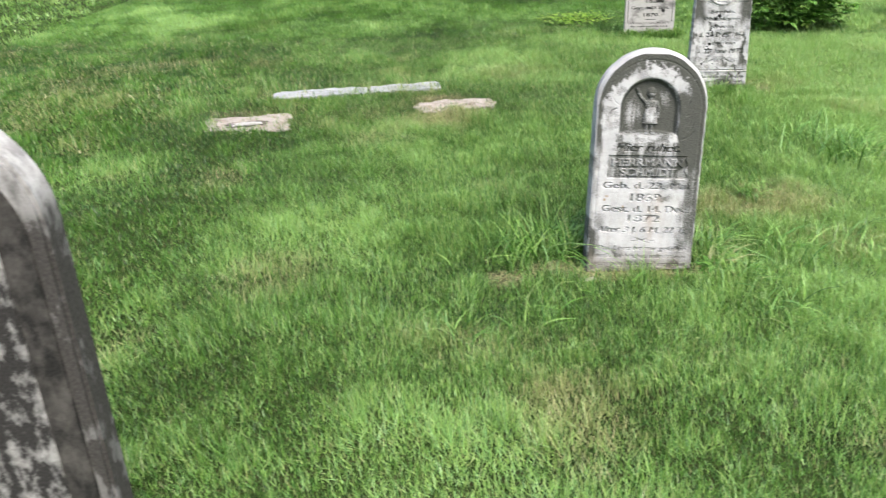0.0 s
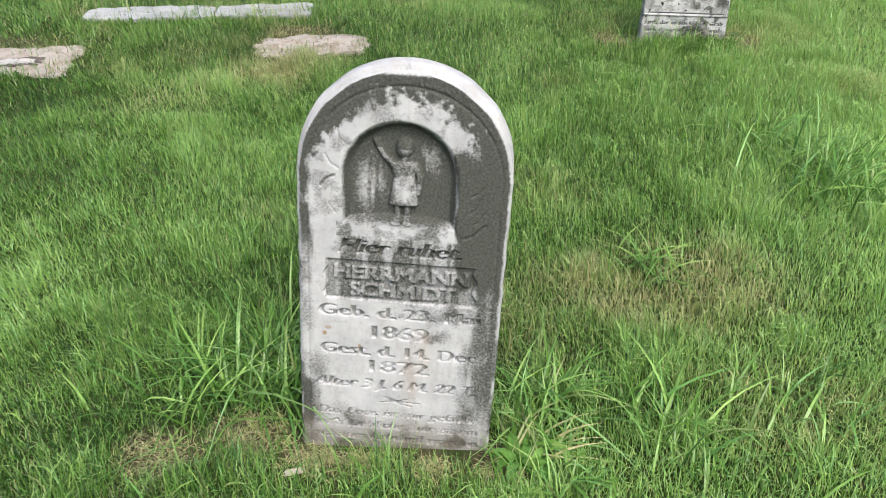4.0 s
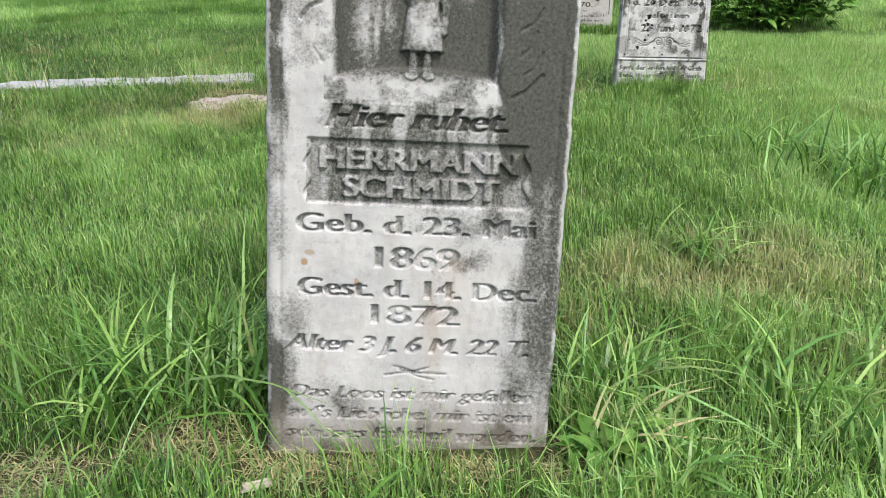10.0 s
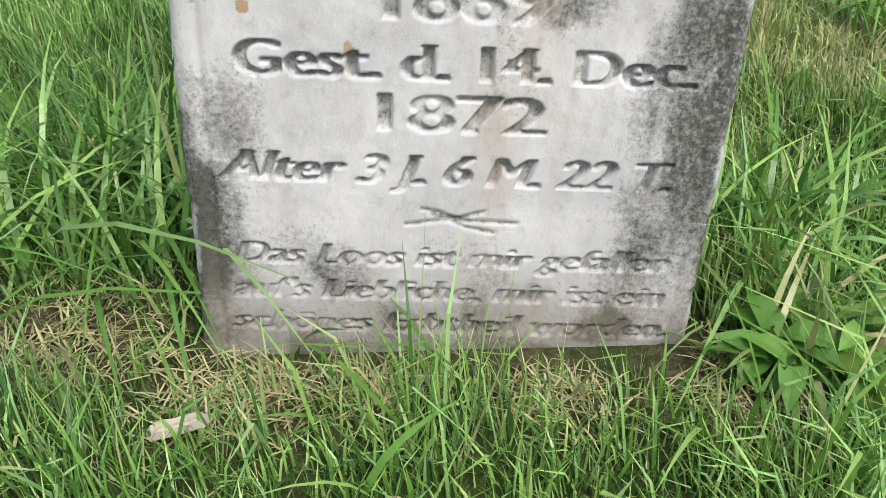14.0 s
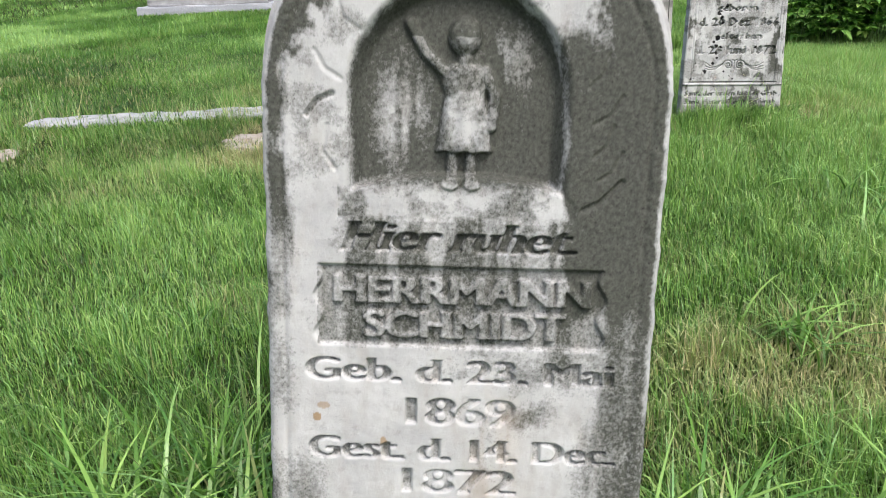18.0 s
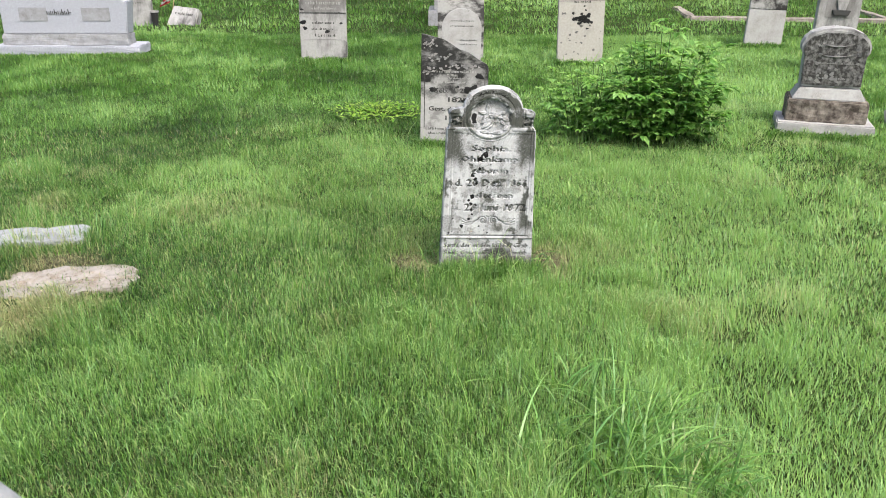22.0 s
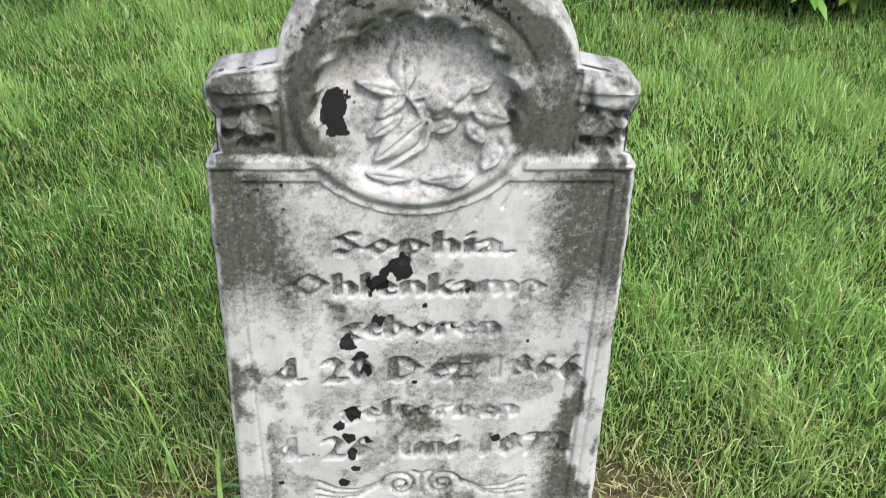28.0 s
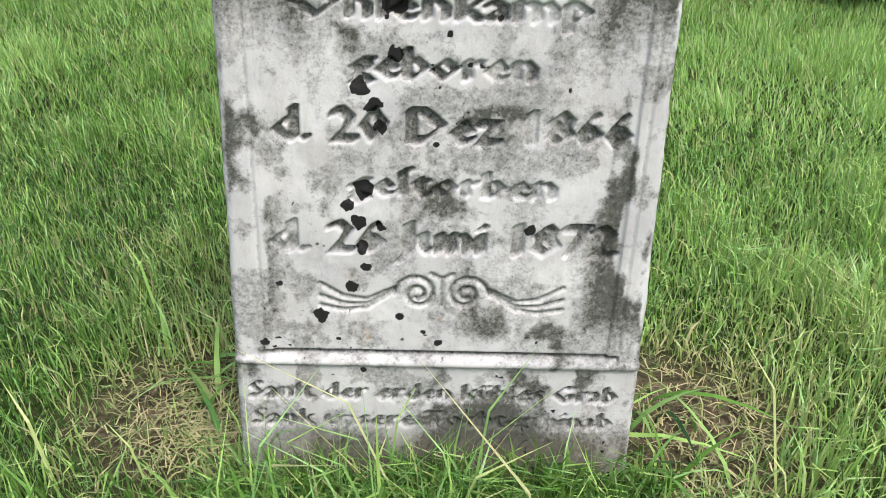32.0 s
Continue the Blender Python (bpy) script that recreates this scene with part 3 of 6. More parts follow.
        ragged_ = np.where(v > 0.80, 0.06 * (n4 - 0.5) + 0.04 * (n1 - 0.5) + 0.06 * (vnoise(u, v, 0.016, 28) - 0.5), 1.7 * drip)
        rim = step(0.172, 0.218, ring_ - washed + ragged_) * np.maximum(step(0.42, 0.66, v + 0.14 * (n1 - 0.5)) * 0.98, 0.45 * step(0.222, 0.236, ring_ + 0.3 * drip))
        right = step(0.125, 0.180, u + 1.2 * drip) * step(0.40, 0.52, v + 0.10 * (n2 - 0.5))
        right = np.maximum(right, 0.95 * step(0.108, 0.140, u + 0.9 * drip) * step(0.43, 0.50, v + 0.08 * (n2 - 0.5)) * (1 - step(0.82, 0.89, v + 0.08 * (n1 - 0.5))))
        right = np.maximum(right, 0.80 * step(0.140, 0.225, u + 1.3 * drip) * step(-0.05, 0.2, v))
        dd = np.where(v > 0.763, np.hypot(u + 0.009, v - 0.763), np.abs(u + 0.009)) - 0.137
        niche = 0.97 * (1 - step(-0.012, 0.004, dd + 0.2 * drip)) * step(0.622, 0.665, v + 0.2 * drip)
        pale = np.exp(-(((u + 0.082) / 0.030) ** 2 + ((v - 0.735) / 0.060) ** 2)) + 0.7 * np.exp(-(((u - 0.05) / 0.03) ** 2 + ((v - 0.803) / 0.04) ** 2)) + 0.8 * np.exp(-((u / 0.018) ** 2 + ((v - 0.72) / 0.02) ** 2))
        niche = np.clip(niche - 0.75 * pale * step(0.25, 0.6, n2 + 0.1) - (0.22 + 0.4 * step(0.45, 0.7, n4)) * rel.sample(body, u, v) * (v < 0.83), 0, 1)
        mound = 0.68 * step(0.600, 0.612, v) * (1 - step(0.64, 0.66, v)) * step(0.30, 0.55, n4) * (np.abs(u + 0.008) < 0.15)
        verse = step(0.425, 0.445, v) * (1 - step(0.605, 0.618, v)) * step(-0.172, -0.145, u + drip) * (0.44 + 0.34 * step(0.38, 0.60, n2))
        name = (0.50 + 0.25 * n2) * step(0.434, 0.442, v) * (1 - step(0.540, 0.548, v)) * (np.abs(u) < 0.185)
        stain = lambda su, sv, ru, rv, k: k * np.exp(-np.abs((u - su + 0.9 * drip) / ru) ** 2.4 - np.abs((v - sv + 0.07 * (n1 - 0.5) + 0.05 * (n4 - 0.5)) / rv) ** 2.4)
        low = np.maximum.reduce([stain(*q) for q in ((0.105, 0.335, 0.036, 0.036, 0.62), (0.08, 0.405, 0.13, 0.030, 0.46), (-0.205, 0.225, 0.036, 0.070, 0.44), (0.185, 0.115, 0.042, 0.090, 0.56), (-0.02, 0.400, 0.04, 0.022, 0.36), (0.035, 0.30, 0.020, 0.06, 0.36), (0.16, 0.41, 0.05, 0.05, 0.60), (-0.15, 0.095, 0.06, 0.03, 0.36), (0.065, 0.235, 0.022, 0.05, 0.34))])
        low = low * (0.65 + 0.7 * n4) + (0.30 + 0.20 * step(0.50, 0.62, v)) * step(0.50 - 0.14 * step(0.50, 0.62, v), 0.70, n4) * (1 - 0.7 * step(0.10, 0.16, v) * (1 - step(0.40, 0.46, v))) + 0.40 * (1 - step(0.0, 0.14, v + 0.06 * (n4 - 0.5))) * (0.4 + 0.9 * n4)
        left = 0.6 * step(-0.20, -0.235, u + 0.5 * drip) * step(0.35, 0.6, n1) + 0.60 * step(-0.16, -0.22, u + 1.2 * drip) * (1 - step(0.13, 0.24, v + 0.1 * (n1 - 0.5))) * step(0.02, 0.1, v)
        f = np.maximum.reduce([rim, right, niche, mound, verse, name, low, left])
        # the painted shade and grime of the cuts join the film here
        f = np.maximum(f, 0.86 * rel.sample(rel.soot_shade, u, v))
        raised = step(-0.003, 0.001, rel.sample(rel.y, u, v)) * name
        side_film = 0.08 + (0.22 + 0.45 * step(0.45, 0.65, n1)) * (1 - step(0.62, 0.85, v))
        return (f - 0.16 * raised) * face + (1 - face) * side_film

    def lichen(u, v, face, rel):
        spots = step(0.80, 0.86, vnoise(u, v, 0.02, 31, 2)) * step(0.5, 0.7, vnoise(u, v, 0.2, 32))
        grain = step(0.62, 0.80, vnoise(u, v, 0.006, 33, 2)) * step(0.23, 0.245, np.where(v > 0.76, np.hypot(u, v - 0.76), np.abs(u)))
        return (0.25 * spots + 0.5 * grain) * face

    splash = lambda u, v, face, rel: face * 0.62 * (1 - step(0.0, 0.125, v + 0.06 * (vnoise(u, v, 0.06, 41) - 0.5)))
    rust = lambda u, v, face, rel: face * (0.34 * np.exp(-((u - 0.055 + 0.05 * (v - 0.2)) / 0.035) ** 2) * step(0.38, 0.72, vnoise(u * 2, v * 0.5, 0.05, 43)) * step(0.07, 0.14, v) * (1 - step(0.34, 0.42, v)) + 0.9 * (np.hypot(u + 0.187, v - 0.335) < 0.006) + 0.6 * (np.hypot((u + 0.178) * 0.6, v - 0.352) < 0.005) + 0.8 * (np.hypot((u + 0.098) * 1.6, v - 0.302) < 0.007))
    regions = [("niche", -0.151, 0.135, 0.604, 0.904), ("name_panel", -0.193, 0.191, 0.434, 0.549)]
    regions += [("inscription", lo, -lo + 0.004, b0, b1) for lo, b0, b1 in ((-0.16, 0.556, 0.603), (-0.222, 0.381, 0.424), (-0.09, 0.324, 0.371), (-0.222, 0.270, 0.312), (-0.09, 0.223, 0.267), (-0.232, 0.170, 0.209), (-0.232, 0.081, 0.114), (-0.232, 0.042, 0.076), (-0.236, 0.002, 0.038))]
    regions.append(("leaf_spray", -0.052, 0.068, 0.124, 0.156))
    ob = carved_slab("headstone", arch_rows(0.252, 0.762, 1.014, -0.10), r, 0.108, dict(film=film, lichen=lichen, splash=splash, rust=rust), regions, 0.014, swell=(0.017, 0, 0.762, 0.79, 0.22))
    ob.matrix_world = STONE_A
    return tagged(ob, "arched white marble headstone with a niche, leaning back, stained grey", "headstone", "headstones")


def headstone_b():
    r = Relief(0.26, -0.12, 1.0)
    U, V = r.U, r.V
    # shoulders and the ring round the medallion
    cu, cv = -0.014, 0.811
    d = np.hypot((U - cu) / 1.05, (V - cv) / 0.99)
    r.y += (0.0055 * np.exp(-((d - 0.1085) / 0.006) ** 2) - 0.003 * np.exp(-((d - 0.121) / 0.004) ** 2)) * (V > 0.66)
    theta = np.arctan2(V - cv, U - cu)
    wavy = 0.0905 + 0.0065 * np.abs(np.sin(theta * 8.5)) ** 0.7
    dish = 1 - step(wavy - 0.006, wavy + 0.003, d)
    r.y -= 0.021 * dish * (0.40 + 0.60 * step(0.74, 0.88, V))
    # shade inside the dish's upper rim, painted dark
    r.soot_shade = np.maximum(r.soot_shade, 0.55 * np.exp(-((d - wavy + 0.005) / 0.004) ** 2) * step(0.80, 0.88, V))
    r.y += 0.003 * np.exp(-((d - wavy - 0.006) / 0.004) ** 2)
    # carved spray of leaves and a rose in the medallion
    floor = r.y.copy() + 0.001

    def leaf(u0, v0, u1, v1, wide, rise=0.013):
        ax = np.array([u1 - u0, v1 - v0])
        long = np.hypot(*ax)
        ax = ax / long
        a = ((U - u0) * ax[0] + (V - v0) * ax[1]) / long
        b = (V - v0) * ax[0] - (U - u0) * ax[1]
        w = wide * np.sin(np.pi * np.clip(a, 0, 1) ** 0.8) + 1e-6
        inside = (a > 0) & (a < 1) & (np.abs(b) < w)
        r.y[inside] = np.maximum(r.y[inside], floor[inside] + (0.8 * rise * np.sqrt(np.clip(1 - (b / w) ** 2, 0, 1)) - 0.003 * np.exp(-(b / 0.0016) ** 2) + 0.0003 * np.cos(a * 34 - np.abs(b) * 300))[inside])
        # crease shade painted as a dark line along one side of the leaf
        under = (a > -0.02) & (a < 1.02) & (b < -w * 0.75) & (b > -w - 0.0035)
        r.soot_shade[under] = np.maximum(r.soot_shade[under], 0.5)

    for u0, v0, u1, v1, wide in ((-0.010, 0.014, -0.015, 0.066, 0.014), (-0.009, 0.014, -0.060, 0.024, 0.011), (-0.010, 0.010, -0.040, -0.014, 0.011), (0.010, -0.014, -0.044, -0.062, 0.017), (-0.012, -0.010, -0.050, -0.036, 0.010),
                                 (0.006, 0.004, 0.010, -0.020, 0.008), (0.058, -0.006, 0.098, -0.016, 0.015), (0.050, 0.016, 0.078, 0.024, 0.009), (0.044, -0.016, 0.016, -0.028, 0.010), (0.052, -0.020, 0.074, -0.042, 0.010),
                                 (0.088, -0.044, 0.066, -0.068, 0.009), (-0.052, -0.074, 0.000, -0.082, 0.010), (0.062, -0.076, 0.004, -0.084, 0.011)):
        leaf(cu + u0, cv + v0, cu + u1, cv + v1, wide)
    for line in ([(-0.010, 0.014), (0.004, -0.004), (0.016, -0.018), (0.010, -0.044), (-0.030, -0.070)], [(-0.004, 0.008), (0.020, 0.012), (0.058, -0.004)], [(0.034, 0.018), (0.050, 0.026), (0.064, 0.026)]):
        stem_ = r.stroke([(cu + u, cv + v) for u, v in line], 0.0042)
        r.y = np.where(d < 0.1, np.maximum(r.y, floor - 0.001 + 0.009 * stem_), r.y)
    # the rose, folded petal over petal
    for u, v, a, b, turn, h in ((0.032, 0.004, 0.028, 0.020, 0.3, 0.012), (0.040, 0.013, 0.020, 0.010, 0.6, 0.017), (0.022, 0.004, 0.014, 0.013, 0.2, 0.016), (0.044, -0.002, 0.014, 0.010, -0.2, 0.015), (0.033, 0.004, 0.009, 0.007, 0.0, 0.019)):
        petal = r.blob(cu + u, cv + v, a, b, turn)
        r.y = np.where(petal > 0, np.maximum(r.y, floor + h * np.sqrt(petal)), r.y)
        r.cut(((petal > 0) & (petal < 0.16)).astype(float) * (d < 0.1), 0.002, 0.35, 1)
    r.y = r.soften(r.y, 1)
    # block capitals of the pilasters, with deep drilled leaves
    for side in (-1, 1):
        cap = (np.abs(U - side * 0.182) < 0.034) & (V > 0.755) & (V < 0.828)
        r.y -= 0.004 * r.soften(cap.astype(float), 3)
        for u, v, a, b, turn in ((0.166, 0.804, 0.009, 0.008, 0.4), (0.196, 0.802, 0.010, 0.008, -0.5), (0.163, 0.774, 0.008, 0.007, -0.6), (0.186, 0.770, 0.006, 0.009, 0.9), (0.202, 0.782, 0.006, 0.008, 0.2)):
            hole = np.clip(3 * r.blob(side * u, v, a, b, side * turn), 0, 1)
            r.cut(hole, 0.012, 0.95, 1)
        for u, v, a, b, turn in ((0.180, 0.788, 0.026, 0.006, 0.3), (0.174, 0.780, 0.009, 0.012, -0.5), (0.196, 0.795, 0.012, 0.006, -0.5)):
            r.y += 0.006 * np.sqrt(r.blob(side * u, v, a, b, side * turn))
        knob = np.clip(1 - ((side * U - 0.190) / 0.028) ** 2 - ((V - 0.828) / 0.022) ** 2, 0, 1)
        r.y += (0.007 * np.sqrt(knob) + 0.004 * (vnoise(U, V, 0.014, 58) - 0.5) * (np.abs(U) > 0.15)) * (V > 0.755)
        r.cut(r.stroke([(side * 0.150, 0.812), (side * 0.166, 0.811), (side * 0.184, 0.808)], 0.004), 0.003, 0.4, 2)
        r.cut(((np.abs(side * U - 0.148) < 0.003) & (V > 0.755) & (V < 0.85)).astype(float), 0.004, 0.35, 3)
    ledge = (np.abs(V - 0.748) < 0.006) & (np.abs(U) > 0.10)
    r.raise_(ledge.astype(float), 0.004, 3)
    # sunk panel under the shoulder, with a raised border
    w = 0.196
    panel = (np.abs(U - 0.002) < w) & (V < 0.726) & (V > 0.182) & ~((d < 0.128) & (V > 0.66))
    r.y -= 0.004 * r.soften(panel.astype(float), 4)
    groove = (np.abs(np.abs(U - 0.002) - 0.207) < 0.002) & (V < 0.74) & (V > 0.20)
    r.cut(groove.astype(float), 0.002, 0.35, 3)
    foot = (V < 0.180) & (V > 0.172)
    r.raise_(foot.astype(float), 0.006, 4)
    r.soot_shade = np.maximum(r.soot_shade, 0.85 * r.soften(((np.abs(V - 0.1865) < 0.0028) & (np.abs(U - 0.003) < 0.208)).astype(float), 3))
    for body_, lft, rgt, base, cap, keep, bold in (
            ("Sophia.", -0.100, 0.098, 0.630, 0.031, 0.45, 0.0), ("Ohlenkamp", -0.156, 0.138, 0.573, 0.031, 0.45, 0.0), ("geboren", -0.100, 0.087, 0.514, 0.031, 0.42, 0.0),
            ("d. 20 Dez 1866", -0.181, 0.192, 0.447, 0.036, 0.40, 0.0), ("ge\u017ftorben", -0.104, 0.118, 0.386, 0.029, 0.40, 0.0), ("d. 26 Juni 1872", -0.190, 0.192, 0.318, 0.037, 0.40, 0.0),
            ("Sanft der erden kühles Grab", -0.226, 0.216, 0.121, 0.024, 0.35, 0.0), ("Sank unsere Tochter hinab", -0.225, 0.214, 0.081, 0.024, 0.42, 0.0)):
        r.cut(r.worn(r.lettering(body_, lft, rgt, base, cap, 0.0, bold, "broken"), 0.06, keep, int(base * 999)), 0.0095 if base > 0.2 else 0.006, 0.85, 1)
    # a worn curved line of text under the medallion, and a buried last line, past reading
    for k in range(9):
        a = math.radians(-138 + k * 12)
        u, v = 0.150 * math.cos(a), 0.818 + 0.140 * math.sin(a)
        if abs(k - 4) > 0:
            r.cut(0.8 * r.stroke([(u - 0.006, v - 0.012), (u + 0.005, v + 0.012)], 0.0035), 0.003, 0.5)
    for k in range(15):
        u = -0.21 + k * 0.028
        r.cut(r.stroke([(u, 0.042), (u + 0.012, 0.062)], 0.003), 0.002, 0.5)
    # scroll ornament
    for side in (-1, 1):
        spiral = [(side * (0.0275 + rr * math.cos(a)), 0.266 + rr * math.sin(a)) for a, rr in ((0.55 * k, 0.027 * math.exp(-0.075 * k)) for k in range(22))]
        r.cut(r.stroke(spiral, 0.0036), 0.0055, 0.8)
        for dv in (0.0, 0.010, -0.008):
            r.cut(r.stroke([(side * 0.055, 0.270 + dv * 0.3), (side * 0.085, 0.252 + dv * 0.6), (side * 0.112, 0.252 + dv), (side * 0.138, 0.262 + dv * 1.6)], 0.0034), 0.004, 0.7)

    r.cut(r.stroke([(0.0, 0.284), (0.0, 0.250)], 0.004), 0.004, 0.7)
    r.cut(r.stroke([(-0.012, 0.292), (0.0, 0.286), (0.012, 0.292)], 0.0035), 0.004, 0.7)
    r.cut(((np.abs(V - 0.1865) < 0.0030) & (np.abs(U - 0.003) < 0.208)).astype(float), 0.007, 0.9, 2)

    blots = ((-0.029, 0.611, 0.017), (-0.054, 0.588, 0.014), (-0.046, 0.608, 0.008), (-0.056, 0.539, 0.009), (-0.089, 0.502, 0.010), (-0.078, 0.485, 0.009), (-0.070, 0.462, 0.008), (-0.088, 0.392, 0.012), (-0.105, 0.374, 0.008),
             (-0.092, 0.355, 0.009), (-0.070, 0.350, 0.006), (-0.089, 0.322, 0.008), (-0.086, 0.300, 0.006), (-0.103, 0.276, 0.009), (-0.140, 0.237, 0.011), (-0.002, 0.202, 0.006), (-0.048, 0.236, 0.005), (0.093, 0.349, 0.008),
             (-0.118, 0.205, 0.004), (-0.09, 0.165, 0.004), (-0.030, 0.452, 0.003), (-0.010, 0.445, 0.004), (0.05, 0.575, 0.004), (-0.096, 0.806, 0.019), (-0.094, 0.788, 0.015), (0.0, 0.560, 0.003))

    def film(u, v, face, rel):
        n1, n2, n3 = vnoise(u, v, 0.14, 51, 4), vnoise(u * 1.8, v * 0.45, 0.06, 52), vnoise(u, v, 0.030, 53, 3)
        away = np.hypot((u - cu) / 1.05, (v - cv) / 0.99)
        rim = np.hypot(u / 0.150, np.maximum(v - 0.839, 0) / 0.1206)
        top_f = 0.88 * step(0.735, 0.765, v + 0.04 * (n1 - 0.5)) * step(0.086, 0.104, away + 0.03 * (n3 - 0.5)) * (0.72 + 0.8 * (n3 - 0.2))
        top_f *= 1 - 0.85 * step(0.89, 1.04, rim + 0.30 * (n3 - 0.5) + 0.2 * (n1 - 0.5)) * step(0.80, 0.85, v)
        top_f = np.maximum(top_f * (1 - 0.85 * step(0.806, 0.816, v + 0.02 * (n3 - 0.5)) * step(0.15, 0.158, np.abs(u))), 0.9 * step(0.148, 0.155, np.abs(u)) * step(0.752, 0.760, v) * (1 - step(0.798, 0.806, v)) * step(0.30, 0.5, n3))
        dish = (1 - step(0.085, 0.10, away)) * (0.22 + 0.40 * step(0.40, 0.66, n1 + 0.25 * step(0.82, 0.90, v))) * (0.75 + 0.5 * n3)
        upper = step(0.46, 0.62, v + 0.10 * (n2 - 0.5)) * (1 - step(0.73, 0.75, v)) * step(0.075, 0.16, np.abs(u + 0.005) + 0.10 * (n1 - 0.5)) * 0.80
        mott = 0.75 * step(0.50, 0.64, n1) * step(0.30, 0.62, n3)
        stains = 0.75 * np.exp(-((u - 0.055) / 0.050) ** 2) * step(0.19, 0.22, v) * (1 - step(0.25, 0.34, v + 0.2 * (n2 - 0.5)))
        foot_ = 0.8 * np.exp(-((u - 0.06) / 0.06) ** 2) * (1 - step(0.11, 0.17, v)) + 0.62 * (1 - step(0.03, 0.15, v + 0.05 * (n1 - 0.5))) * (0.5 + 0.8 * step(0.35, 0.6, n2))
        edge_ = 0.80 * step(0.150, 0.205, np.abs(u) + 0.03 * step(0, 0.1, u) + 0.06 * (n1 - 0.5)) * step(0.36, 0.58, n2 + 0.35 * (n3 - 0.5)) * step(0.16, 0.26, v)
        f = np.maximum.reduce([top_f, dish, upper, mott, stains, foot_, edge_, 0.44 * step(0.38, 0.64, n3), 0.34 * step(0.4, 0.7, n2)])
        # cuts are darkened through the film too, grime and painted shade together
        f = np.maximum(f * 1.1 + 0.10 * (n3 - 0.5), 0.86 * rel.sample(rel.soot_shade, u, v))
        return f * face + (1 - face) * (0.20 + 0.36 * step(0.42, 0.64, n3) + 0.40 * step(0.50, 0.70, n1) * (1 - step(0.76, 0.80, v)))

    def lichen(u, v, face, rel):
        total = 0.75 * step(0.74, 0.82, vnoise(u, v, 0.012, 61, 3)) * step(0.50, 0.66, vnoise(u, v, 0.12, 62))
        arc = np.hypot((u - cu) / 1.05, (v - cv) / 0.99)
        total = np.maximum(total, 0.70 * step(0.49, 0.62, vnoise(u, v, 0.0045, 64, 3)) * step(0.40, 0.55, vnoise(u, v, 0.03, 66)) * step(0.106, 0.116, arc) * (1 - step(0.132, 0.150, arc)) * step(0.865, 0.895, v + 0.04 * (vnoise(u, v, 0.04, 65) - 0.5)))
        for bu, bv, br in blots:
            near = np.hypot(u - bu, v - bv)
            total = np.maximum(total, 1 - step(0.75, 0.98, near / br + 1.3 * (vnoise(u, v, 0.009, 63) - 0.5)))
        return total * face

    splash = lambda u, v, face, rel: face * 0.7 * (1 - step(0.02, 0.10, v + 0.06 * (vnoise(u, v, 0.06, 71) - 0.5)))
    rust = lambda u, v, face, rel: face * 0.7 * (step(0.62, 0.7, vnoise(u, v, 0.006, 72)) * (np.hypot(u + 0.093, v - 0.208) < 0.012) + step(0.6, 0.7, vnoise(u, v, 0.01, 73)) * (np.hypot(u + 0.008, v - 0.245) < 0.014))
    # outline: slightly narrower to the top, scrolled shoulders, then the round head
    rows = []
    for v in np.arange(-0.10, 0.830, 0.0017):
        w_ = 0.240 - 0.026 * v - 0.007 * (v > 0.745) - 0.006 * (0.758 < v < 0.803)
        if v > 0.797:
            w_ = 0.203 + 0.010 * math.sqrt(max(0, 1 - ((v - 0.828) / 0.031) ** 2))
        rows.append((v, -w_ - 0.004 - 0.005 * max(v, 0), w_ + 0.003 - 0.004 * max(v, 0)))
    for a in np.linspace(0.06, math.pi / 2, 16):
        rows.append((0.830 + 0.0185 * math.sin(a), -0.191 - 0.029 * math.cos(a), 0.185 + 0.027 * math.cos(a)))
    for k, w_ in enumerate(np.linspace(0.183, 0.150, 9)):
        rows.append((0.8486 + 0.0009 * k, -w_ - 0.005 * (1 - k / 8), w_))
    for k, a in enumerate(np.linspace(math.asin(0.154), math.pi / 2 - 0.02, 120)):
        w_ = 0.150 * math.cos(a)
        rows.append((0.8750 + 0.0844 * (math.sin(a) - 0.3) / 0.7, -w_, w_))
    regions = [("medallion", -0.114, 0.088, 0.714, 0.908), ("capital", -0.217, -0.147, 0.752, 0.830), ("capital", 0.147, 0.217, 0.752, 0.830)]
    regions += [("inscription", -w1, w1, b0, b1) for w1, b0, b1 in ((0.11, 0.622, 0.664), (0.165, 0.563, 0.606), (0.11, 0.503, 0.548), (0.199, 0.440, 0.486), (0.13, 0.376, 0.418), (0.199, 0.310, 0.358), (0.228, 0.112, 0.147), (0.228, 0.072, 0.107), (0.225, 0.036, 0.067))]
    regions.append(("scroll_ornament", -0.150, 0.150, 0.236, 0.296))
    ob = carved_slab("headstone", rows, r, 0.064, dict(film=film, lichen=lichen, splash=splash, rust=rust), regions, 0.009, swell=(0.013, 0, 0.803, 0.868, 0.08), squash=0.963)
    ob.matrix_world = STONE_B
    return tagged(ob, "round-headed marble headstone with scrolled shoulders, carved rose and black lichen", "headstone", "headstones")


headstone_a()
headstone_b()


